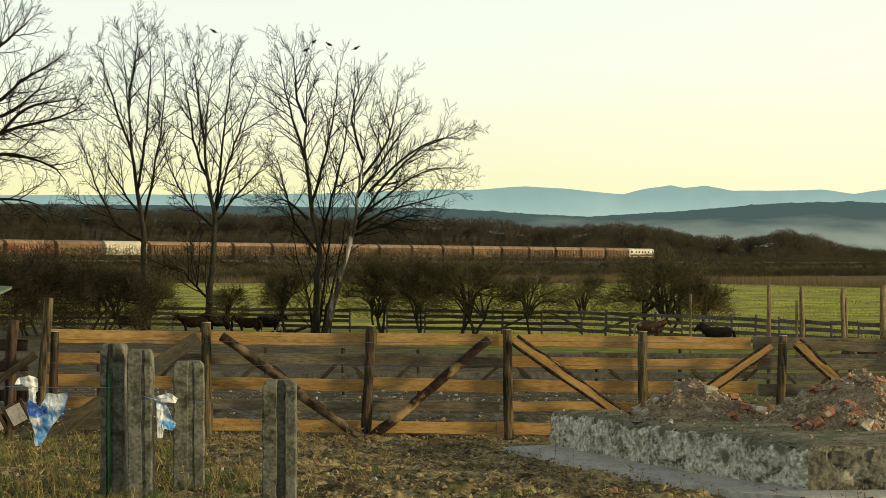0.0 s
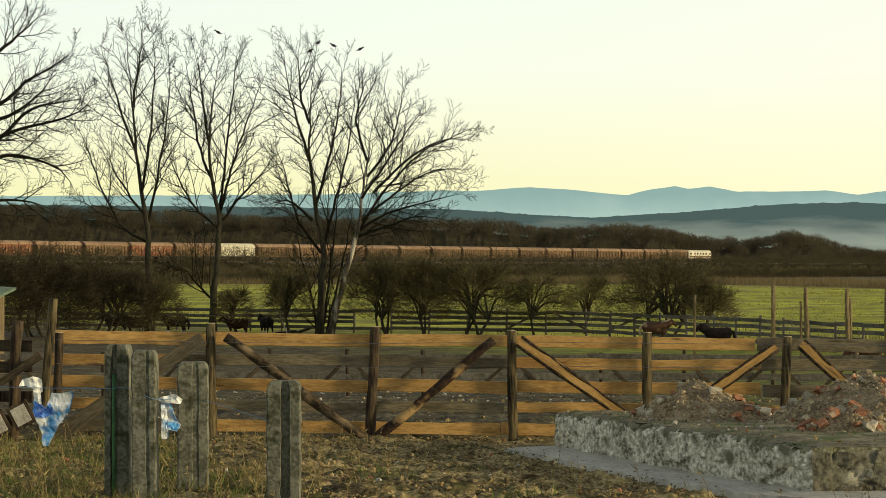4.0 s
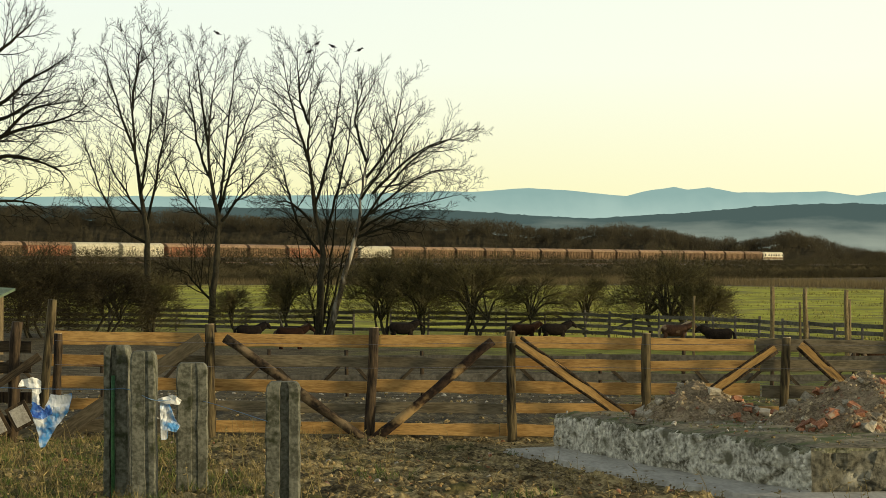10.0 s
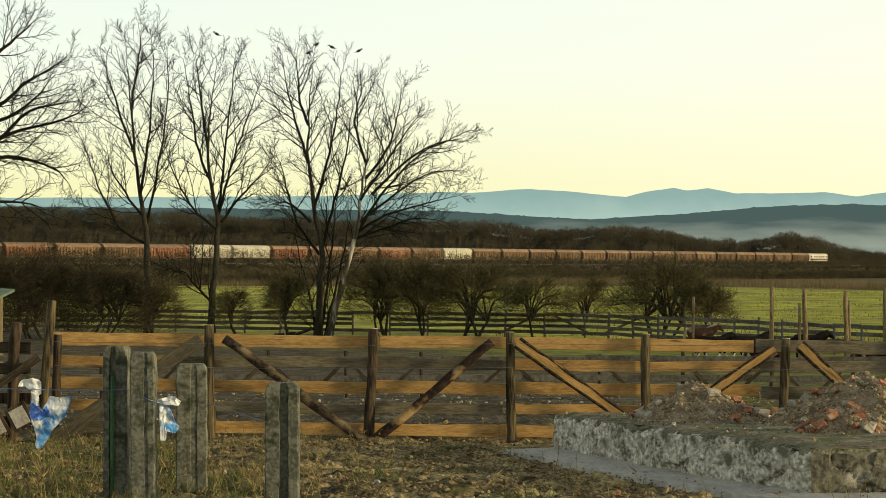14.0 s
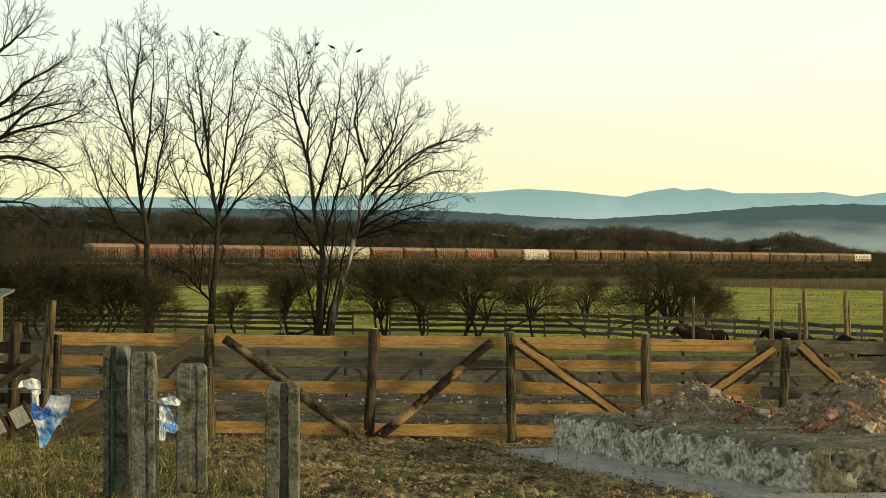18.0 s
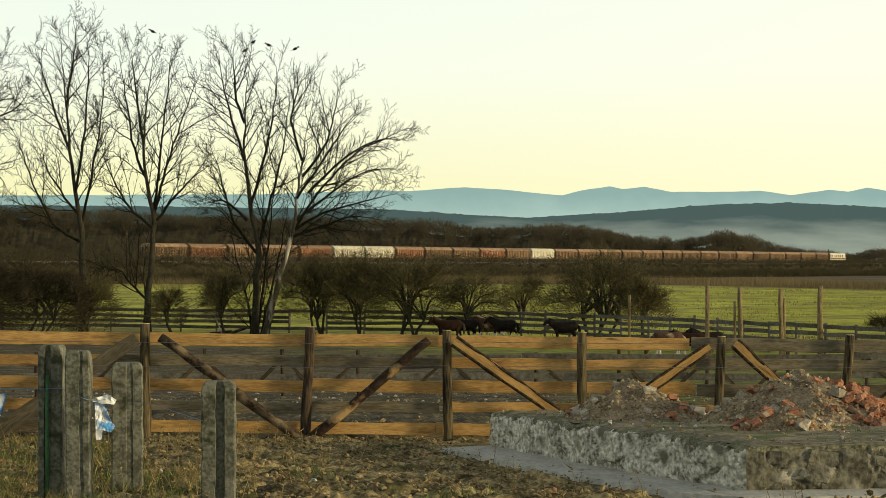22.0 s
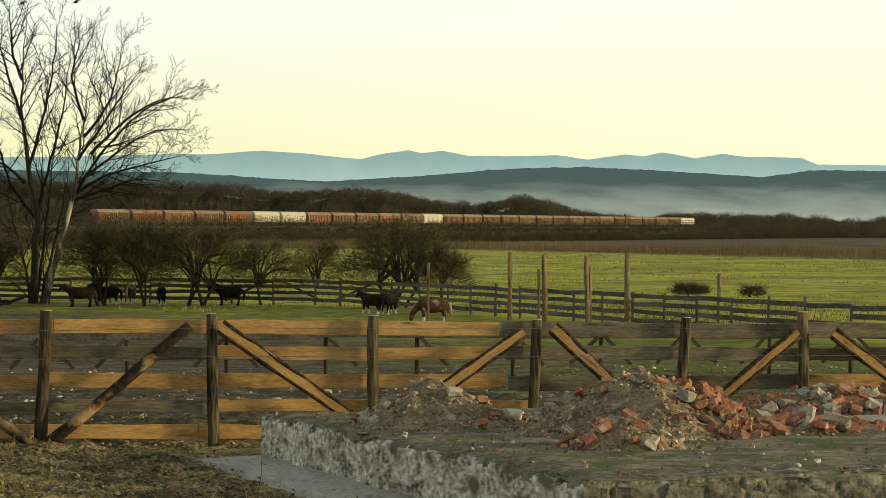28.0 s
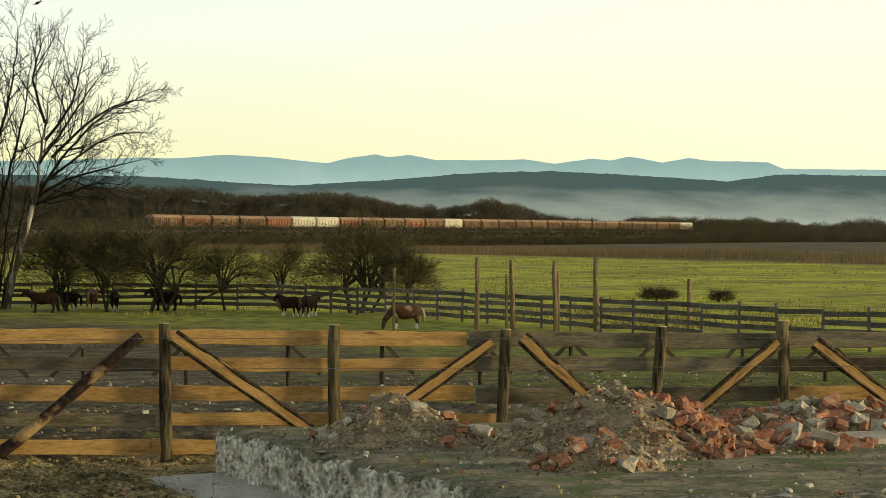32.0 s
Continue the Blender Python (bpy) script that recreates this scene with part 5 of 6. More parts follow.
TRAIN = []
loco = build_locomotive()
TRAIN.append((loco, 8.5))
kinds = {"b": build_wagon(BRICKRED, "brick-red covered hopper wagon in a moving freight train"), "r": build_wagon(RUST, "rust-brown covered hopper wagon in a moving freight train"), "c": build_wagon(CREAM, "dusty cream covered hopper wagon in a moving freight train"), "o": build_wagon(DUSTY, "dusty ochre covered hopper wagon in a moving freight train")}
used = set()
for i, k in enumerate("rorrrorrrrorrorcobrrbccbrrbr"):
    if k in used:
        w = copy_thing(kinds[k], pose(0, 0, 0))
    else:
        w = kinds[k]
        used.add(k)
    w.matrix_basis = train_pose(17 + WAGON * (i + 0.5), 0)
    TRAIN.append((w, 17 + WAGON * (i + 0.5)))


# ---- rubble ----
build_heap("mound of grey mortar and broken masonry on the foundation", 3.02, 25.9, 0.80, 1.1, 0.42, 14, 16, 81, 0.6, 0.12)
build_heap("large mound of mortar dust and broken red brick on the foundation", 4.75, 24.5, 1.15, 1.4, 0.56, 130, 16, 82, 0.8, 0.8)
build_heap("low front mound of mortar and brick bits", 4.15, 22.2, 0.5, 0.55, 0.25, 16, 10, 83, 0.0, 0.25)
build_heap("spread of loose red bricks and plaster lumps", 6.0, 24.2, 0.95, 0.6, 0.10, 60, 14, 84)
build_heap("long pile of loose bricks and stones at the far edge", 7.7, 27.4, 1.8, 0.7, 0.24, 130, 50, 85)
PANEL = mat("pale_mortar_slab", (0.30, 0.26, 0.19), (0.48, 0.43, 0.33), 3, 0.95, 0.4, 6)
for x, y, sx, sy, rz in ((7.1, 24.6, 0.9, 0.5, 12), (3.75, 26.6, 0.5, 0.35, -8)):
    t_ = thing("broken_slab", pose(x, y, slab_z(y) + 0.05, 3, -2, rz), "pale broken slab of screed lying on the foundation", "slab")
    bm = box_bm(sx, sy, 0.06, 0.012)
    bmesh.ops.subdivide_edges(bm, edges=list(bm.edges), cuts=2, use_grid_fill=True)
    for v in bm.verts:
        v.co += Vector((0.05, 0.05, 0.012)) * noise.noise(v.co * 6 + Vector((x, y, 0)))
    part("slab_piece", bm, PANEL, t_)


# ---- yard litter ----
CLOD = mat("clod", (0.075, 0.055, 0.024), (0.37, 0.28, 0.13), 9, 0.97, 0.8, 4, 0.3, island=True)
STRAW = mat("dry_grass", (0.13, 0.10, 0.035), (0.32, 0.25, 0.10), 3, 0.9, 0.0, 5, 0.4, island=True)
GREEN = mat("green_grass", (0.05, 0.075, 0.015), (0.13, 0.17, 0.035), 3, 0.85, 0.0, 5, 0.4, island=True)
TUSSOCK = mat("rank_grass", (0.17, 0.15, 0.035), (0.32, 0.28, 0.065), 3, 0.9, 0.0, 5, 0.3, island=True)
LUSH = mat("lush_grass", (0.08, 0.14, 0.02), (0.18, 0.28, 0.05), 3, 0.8, 0.0, 5, 0.3, island=True)
LEAF = mat("dead_leaf", (0.10, 0.058, 0.022), (0.30, 0.185, 0.075), 6, 0.9, 0.2, 5, 0.4, island=True)
PALE = mat("pale_stone", (0.30, 0.27, 0.22), (0.52, 0.48, 0.40), 6, 0.95, 0.4, 5, 0.3, island=True)


def on_slab(x, y):
    ax, ay = FOUND[0]
    left = (x - ax) * 9.39 + (y - ay) * 1.83 > -9.3
    return left and y > 18.45 + 0.12 * (x - 3.3) * (1 if x > 3.3 else 0) and y < 30.2 and x < 13


def build_litter():
    rnd = random.Random(91)

    def spot(y0, y1):
        y = rnd.uniform(y0, y1)
        return rnd.uniform(-0.22, 0.34) * y, y

    for name, m, count, lo, hi, y0, y1, label in (("soil_clods", CLOD, 12000, 0.010, 0.055, 16, 31, "crumbled clods of trampled earth"), ("brick_crumbs", BRICKS, 620, 0.012, 0.050, 16, 31, "scattered crumbs of red brick in the soil"), ("fallen_leaves", LEAF, 2200, 0.010, 0.030, 16, 31, "curled brown leaves and bark scraps on the soil"), ("pale_stones", PALE, 330, 0.010, 0.045, 16, 34, "scattered pale stones and mortar crumbs"), ("dung_and_stones", CLOD, 1500, 0.02, 0.07, 31, 58, "clods and dung on the trampled paddock"), ("far_stones", PALE, 700, 0.02, 0.075, 32, 58, "pale stones on the trampled paddock")):
        v, f = [], []
        for _ in range(count):
            x, y = spot(y0, y1)
            if on_slab(x, y) and (name != "soil_clods" or rnd.random() < 0.5 or not (x - FOUND[0][0]) * 9.39 + (y - FOUND[0][1]) * 1.83 < -0.5):
                continue
            s = lo + (hi - lo) * rnd.random() ** 2.6
            if on_slab(x, y):
                s = min(s, 0.018)
            chunk(v, f, (x, y, gz(x, y) + yard_lump(x, y) + s * 0.05), s * 1.1, rnd)
        tagged(mesh_part(name, v, f, m), label, "debris", kind="stuff")
    random.seed(92)
    for name, m, count, label in (("dry_grass", STRAW, 16000, "dry straw-coloured grass and weeds in the yard"), ("green_grass", GREEN, 30000, "short green grass tufts in the yard")):
        st = Strokes()
        for _ in range(count // 9):
            cx, cy = spot(15.5, 31)
            dens = noise.noise((cx * 0.7 + (5 if m == GREEN else 0), cy * 0.7, 3)) + (0.55 if cx < -1.2 - (cy - 18) * 0.22 else (-0.12 if m == STRAW else -0.38))
            if on_slab(cx, cy) or dens < 0.1:
                continue
            tall = rnd.uniform(0.05, 0.15) * (1.5 if cx < -1.5 and m == STRAW else 1)
            for _ in range(rnd.randint(6, 16)):
                x, y = cx + rnd.gauss(0, 0.05), cy + rnd.gauss(0, 0.05)
                st.blade(Vector((x, y, gz(x, y) + yard_lump(x, y) - 0.01)), Vector((rnd.uniform(-0.8, 0.8), rnd.uniform(-0.8, 0.8), 1)) * tall * rnd.uniform(0.5, 1.1), rnd.uniform(0.003, 0.007))
        tagged(mesh_part(name, st.v, st.f, m), label, "grass", kind="stuff")
    st = Strokes()
    for _ in range(1100):
        x, y = spot(16.5, 30)
        if on_slab(x, y) or (x > -1.0 and rnd.random() < 0.8):
            continue
        h = rnd.uniform(0.12, 0.38)
        p = Vector((x, y, gz(x, y) + yard_lump(x, y) - 0.02))
        top = p + Vector((rnd.uniform(-0.4, 0.4) * h, rnd.uniform(-0.4, 0.4) * h, h))
        st.tube([p, p.lerp(top, 0.5) + Vector((rnd.uniform(-0.03, 0.03), 0, 0)), top], [0.004, 0.003, 0.0015], 3)
        for _ in range(4):
            st.blade(p.lerp(top, rnd.uniform(0.3, 1)), Vector((rnd.uniform(-1, 1), rnd.uniform(-1, 1), rnd.uniform(-0.2, 0.8))) * rnd.uniform(0.03, 0.08), 0.006)
    tagged(mesh_part("weed_stalks", st.v, st.f, STRAW), "dry weed stalks standing among the concrete posts", "weeds", kind="stuff")
    st = Strokes()
    for cx, cy, r, count in ((-0.80, 16.95, 0.20, 420), (-0.12, 16.85, 0.16, 200), (0.45, 16.9, 0.22, 160), (-1.62, 16.9, 0.14, 120)):
        for _ in range(count):
            a_, d = rnd.uniform(0, 6.283), r * math.sqrt(rnd.random())
            x, y = cx + math.cos(a_) * d, cy + math.sin(a_) * d * 1.5
            st.blade(Vector((x, y, gz(x, y) + yard_lump(x, y) - 0.01)), Vector((rnd.uniform(-0.5, 0.5), rnd.uniform(-0.5, 0.5), 1)) * rnd.uniform(0.05, 0.12), rnd.uniform(0.004, 0.007))
    tagged(mesh_part("grass_tufts", st.v, st.f, LUSH), "bright green grass tufts beside the concrete post", "grass", kind="stuff")
    st = Strokes()
    for _ in range(4600):
        y = rnd.choice([rnd.uniform(60, 110), rnd.uniform(112, 420)])
        x = rnd.uniform(-0.22, 0.34) * y
        k = noise.noise((x * 0.06, y * 0.03, 8))
        if k < -0.05 or y + 1.6 * x < 106:
            continue
        for _ in range(9):
            st.blade(Vector((x + rnd.gauss(0, 0.6), y + rnd.gauss(0, 0.9), gz(x, y) - 0.02)), Vector((rnd.uniform(-0.3, 0.3), rnd.uniform(-0.3, 0.3), 1)) * rnd.uniform(0.07, 0.18) * (1 + y / 350), 0.025 * (1 + y / 250))
    tagged(mesh_part("pasture_tussocks", st.v, st.f, TUSSOCK), "grass tussocks across the green pasture", "grass", kind="stuff")


build_litter()


def build_crumbs():
    rnd = random.Random(93)
    (ax, ay), (bx, by), (cx, cy), (dx, dy) = FOUND
    for name, m, count, hi, label in (("mortar_crumbs", PALE, 450, 0.035, "mortar crumbs strewn over the foundation"), ("brick_bits", BRICKS, 260, 0.03, "brick bits strewn over the foundation"), ("soil_crumbs", CLOD, 1400, 0.02, "soil crumbs strewn over the foundation")):
        v, f = [], []
        for _ in range(count):
            u, w = rnd.random(), rnd.random()
            x = (ax * (1 - u) + dx * u) * (1 - w) + (bx * (1 - u) + cx * u) * w
            y = (ay * (1 - u) + dy * u) * (1 - w) + (by * (1 - u) + cy * u) * w
            s = 0.008 + hi * rnd.random() ** 3
            chunk(v, f, (x, y, slab_z(y) + s * 0.3), s, rnd)
        tagged(mesh_part(name, v, f, m), label, "debris", kind="stuff")
    random.seed(94)
    st = Strokes()
    for _ in range(3500):
        u, w = rnd.random(), rnd.random()
        x = (ax * (1 - u) + dx * u) * (1 - w) + (bx * (1 - u) + cx * u) * w
        y = (ay * (1 - u) + dy * u) * (1 - w) + (by * (1 - u) + cy * u) * w
        if noise.noise((x * 1.6, y * 1.6, 5)) < 0.12:
            continue
        st.blade(Vector((x, y, slab_z(y) - 0.01)), Vector((rnd.uniform(-0.7, 0.7), rnd.uniform(-0.7, 0.7), 1)) * rnd.uniform(0.02, 0.07), 0.005)
    tagged(mesh_part("moss_and_weeds", st.v, st.f, GREEN), "moss and small weeds on the foundation", "weeds", kind="stuff")


build_crumbs()
for i, (x, y, half, h) in enumerate([(28.8, 124, 0.72, 0.70), (32.0, 122, 0.55, 0.55), (30.4, 128, 0.45, 0.4)]):
    build_shrub(x, y, half, h, 130 + i, 4, "low dark bramble clump in the open pasture", False, SCRUB)


# ---- corner of the yard: gate, strings, bags, shed ----
WHITEBAG = mat("white_plastic", (0.80, 0.80, 0.76), (0.90, 0.90, 0.86), 8, 0.35, 0.4, 4, 0.0, spec=0.5)
BLUEBAG = mat("printed_plastic", (0.80, 0.82, 0.82), (0.90, 0.91, 0.90), 6, 0.35, 0.4, 4, 0.0, patch=(0.10, 0.36, 0.75), patch_scale=6.0, patch_at=0.51, spec=0.5)
BLUEPRINT = mat("blue_print", (0.03, 0.10, 0.50), (0.10, 0.28, 0.75), 6, 0.4, 0.3, 4, 0.0, patch=(0.75, 0.78, 0.8), patch_scale=7, patch_at=0.62, spec=0.5)
STRING = mat("blue_twine", (0.10, 0.20, 0.34), (0.20, 0.33, 0.50), 20, 0.6, 0.0)
WIRE = mat("dull_wire", (0.10, 0.10, 0.11), (0.22, 0.22, 0.24), 20, 0.5, 0.0, metal=0.6)
GREENROOF = mat("green_roofing", (0.08, 0.12, 0.07), (0.17, 0.23, 0.14), 2, 0.7, 0.2)
BLUEPOST = mat("green_pipe_paint", (0.02, 0.07, 0.025), (0.05, 0.15, 0.05), 6, 0.5, 0.1)


def build_gate():
    random.seed(95)
    g = thing("old_gate", pose(0, 29.6, 0), "dark worn gate of old planks between leaning log posts", "gate")
    z0 = gz(0, 29.6)
    for x0, x1, top, r, m in ((-5.86, -5.76, 2.86, 0.075, DARKWOOD), (-5.48, -5.29, 3.16, 0.06, POSTWOOD), (-6.35, -6.32, 2.5, 0.06, POLEWOOD), (-8.6, -8.6, 2.8, 0.08, DARKWOOD)):
        part("post", log_bm((x0, -0.1, z0 - 0.35), (x1, -0.1, top), r * 1.1, r), m, g)
    for z, tilt, m in ((2.55, 1, DARKBOARD), (2.22, -1, DARKBOARD), (1.85, 1.5, DARKWOOD), (1.5, -1, DARKWOOD)):
        ob = part("plank", board_bm(3.2, 0.15, 0.03, 6), m, g)
        ob.matrix_basis = pose(-7.2, 0.06, z, 0, tilt, 0)
    for x, z, ln, a_, m in ((-5.85, 2.12, 1.0, -36, DARKBOARD),):
        ob = part("stay", board_bm(ln, 0.11, 0.04, 4), m, g)
        ob.matrix_basis = pose(x, -0.2, z, 0, a_, 0)

    for x, z in ((-5.68, 1.60), (-6.0, 1.47)):
        fr = part("leaning_frame", box_bm(0.30, 0.04, 0.34, 0.006), DARKWOOD, g, "dark frame leaning among the posts")
        fr.matrix_basis = pose(x, -0.3, z, 0, -28, 0)
        part("pale_panel", box_bm(0.21, 0.012, 0.25, 0.003, (0, -0.022, 0)), PALE, fr, "pale grey panel")


build_gate()


def cord(name, pts, r, m, label, category):
    s1 = Strokes()
    s1.tube(spline([Vector(p) for p in pts], 12 * (len(pts) - 1)), [r] * (12 * (len(pts) - 1)), 5)
    return tagged(mesh_part(name, s1.v, s1.f, m), label, category)


cord("twine", [(-7.5, 22.5, 2.40), (-5.0, 20.6, 2.50), (-3.8, 19.6, 2.51), (-2.9, 18.47, 2.565), (-2.67, 18.46, 2.565), (-2.42, 18.22, 2.49), (-2.34, 19.26, 2.43), (-2.10, 19.27, 2.41), (-1.45, 17.97, 2.33)], 0.003, STRING, "thin blue twine strung between the concrete posts", "twine")
for z, y in ((2.535, 30.62), (2.20, 30.63)):
    cord("fence_wire", [(-5.45, y, z + 0.03), (-3.3, y, z), (-1.0, y, z - 0.02), (0.96, y, z), (2.88, y, z - 0.02), (4.8, y, z - 0.03), (8.15, y, z - 0.04), (12, y, z - 0.06)], 0.0035, WIRE, "thin wire along the front of the fence", "wire")
p_ = thing("green_pipe", pose(-2.795, 18.46, gz(-2.8, 18.46)), "thin green metal rod standing in the groove of a concrete post", "rod")
part("rod", log_bm((0, 0, -0.1), (0.0, 0.01, 1.05), 0.016, 0.016, 8, 4, 0.05), BLUEPOST, p_)


def sheet(outline, m, parent, name, seed, label=""):
    """A crumpled plastic sheet with this outline (x, z): front and back with a little air between."""
    bm = bmesh.new()
    bm.faces.new([bm.verts.new((x, 0, z)) for x, z in outline])
    bmesh.ops.triangulate(bm, faces=bm.faces)
    for _ in range(3):
        bmesh.ops.subdivide_edges(bm, edges=list(bm.edges), cuts=1, use_grid_fill=False)
        bmesh.ops.triangulate(bm, faces=bm.faces)
    back = bmesh.ops.duplicate(bm, geom=list(bm.verts) + list(bm.edges) + list(bm.faces))["geom"]
    bset = {g for g in back if isinstance(g, bmesh.types.BMVert)}
    for v in bm.verts:
        q = Vector((v.co.x * 9 + seed, 0, v.co.z * 9))
        bulge = 0.035 * noise.noise(q) + 0.014 * noise.noise(q * 2.7) + 0.006 * noise.noise(q * 7)
        v.co.y += bulge + (0.035 + 0.02 * noise.noise(q + Vector((5, 5, 5))) if v in bset else -0.01)
        v.co.x += 0.010 * noise.noise(q * 2 + Vector((9, 0, 0)))
        v.co.z += 0.010 * noise.noise(q * 2 + Vector((0, 9, 0)))
    return part(name, bm, m, parent, label)


def build_bags():
    out = []
    b = thing("plastic_bag", pose(-3.66, 19.62, 2.50), "torn white and blue plastic bag snagged on the twine", "plastic bag", "plastic bags on the fence")
    sheet([(-0.16, 0.03), (-0.13, 0.09), (-0.03, 0.11), (0.04, 0.07), (0.04, -0.03), (0.01, -0.06), (-0.04, 0.0), (-0.09, 0.03)], WHITEBAG, b, "top_flap", 3, "white crumpled handle part")
    sheet([(-0.03, 0.0), (0.02, -0.04), (0.03, -0.14), (-0.04, -0.13)], WHITEBAG, b, "neck", 5)
    sheet([(-0.036, -0.107), (0.066, -0.18), (0.13, -0.05), (0.22, -0.06), (0.316, -0.04), (0.286, -0.2), (0.18, -0.337), (0.066, -0.52), (0.03, -0.52), (-0.005, -0.337), (-0.05, -0.2)], BLUEBAG, b, "torn_sheet", 8, "white sheet with light blue print")
    panel = sheet([(-0.04, -0.11), (0.0, -0.13), (0.07, -0.185), (0.12, -0.13), (0.15, -0.22), (0.06, -0.27), (-0.035, -0.24)], BLUEPRINT, b, "printed_panel", 8, "deep blue printed part")
    panel.matrix_basis = pose(0, -0.022, 0)
    out.append((b, (-3.66, 19.62, 2.50), 0.0, 3.5))
    b = thing("plastic_bag", pose(-2.38, 19.0, 2.46), "torn plastic bag caught behind a concrete post", "plastic bag", "plastic bags on the fence")
    sheet([(-0.16, -0.03), (-0.08, 0.0), (0.02, 0.03), (0.10, -0.02), (0.08, -0.06), (-0.01, -0.05), (-0.08, -0.04)], WHITEBAG, b, "top_flap", 13)
    sheet([(-0.08, -0.03), (-0.02, -0.04), (0.06, -0.22), (0.09, -0.24), (0.05, -0.30), (-0.01, -0.28), (-0.03, -0.36), (-0.07, -0.36), (-0.09, -0.2)], BLUEBAG, b, "torn_sheet", 18)
    out.append((b, (-2.38, 19.0, 2.46), 1.4, 2))
    b = thing("plastic_bag", pose(-4.17, 19.95, 2.50), "pale plastic bag hanging from the twine", "plastic bag", "plastic bags on the fence")
    sheet([(-0.12, 0.0), (0.06, 0.01), (0.09, -0.06), (0.08, -0.26), (0.03, -0.36), (-0.06, -0.40), (-0.14, -0.3), (-0.15, -0.1)], WHITEBAG, b, "sheet", 23)
    out.append((b, (-4.17, 19.95, 2.50), 2.6, 3))
    return out


BAGS = build_bags()


def build_shed():
    random.seed(97)
    y = 70.0
    z0 = gz(0, y)
    s = thing("plank_shed", pose(-16.62, y, z0), "small brown plank shed with a green roof", "shed")
    for i in range(20):
        ob = part("wall_plank", box_bm(0.195, 0.03, 2.6, 0.004, (0, 0, 0)), random.choice([FRESH, POLEWOOD, GREYWOOD]), s)
        ob.matrix_basis = pose(-1.9 + i * 0.2, random.uniform(-0.006, 0.006), 1.3)
    for x in (-1.98, 2.0):
        part("side_wall", box_bm(0.04, 2.4, 2.6, 0.004, (x, 1.22, 1.3)), POLEWOOD, s)
    part("rear_wall", box_bm(4.0, 0.04, 2.6, 0.004, (0, 2.44, 1.3)), POLEWOOD, s)
    ob = part("roof", box_bm(4.7, 3.2, 0.09, 0.01), GREENROOF, s, "green roofing sheet")
    ob.matrix_basis = pose(0.0, 1.15, 2.80, 5, 3, 0)


build_shed()


def build_odds():
    random.seed(98)
    t = thing("leaning_stick", pose(-8.45, 114, 0), "pale barkless stick leaning by the paddock fence", "stick")
    part("stick", log_bm((0.28, 0, -0.05), (-0.25, 0, 1.35), 0.035, 0.025, 7, 6), PLASTER, t)
    for x, y, ln, rz, ry in ((-7.6, 114.2, 1.5, 8, -22), (-8.3, 114.6, 1.2, -20, -6), (-16.5, 111, 1.3, 30, -5)):
        t = thing("fallen_log", pose(x, y, 0.12, 0, ry, rz), "dark fallen bough lying in the grass", "log")
        part("log", log_bm((-ln / 2, 0, 0), (ln / 2, 0, 0), 0.10, 0.07, 8, 6), BARK, t)
    p = along(338, 5.0, 0)
    t = thing("railway_signal", pose(p.x, p.y, RAIL_Z - 0.6, 0, 0, 0), "slender railway signal post beside the track", "signal")
    part("mast", log_bm((0, 0, -3), (0, 0, 5.6), 0.09, 0.07, 8, 3, 0.0), UNDER, t)
    part("signal_head", box_bm(0.5, 0.3, 1.1, 0.05, (0, -0.1, 5.4)), UNDER, t)
    part("ladder", box_bm(0.35, 0.05, 4.6, 0.01, (0.3, 0.1, 2.6)), UNDER, t)


build_odds()


# ---- birds ----
FEATHER = mat("black_feathers", (0.008, 0.008, 0.009), (0.025, 0.025, 0.028), 20, 0.9, 0.0, 4, spec=0.1)


def ball_bm(rx, ry, rz, at=(0, 0, 0), seg=10):
    bm = bmesh.new()
    bmesh.ops.create_uvsphere(bm, u_segments=seg, v_segments=max(6, seg - 3), radius=1.0)
    for v in bm.verts:
        v.co = Vector((v.co.x * rx + at[0], v.co.y * ry + at[1], v.co.z * rz + at[2]))
    for fc in bm.faces:
        fc.smooth = True
    return bm


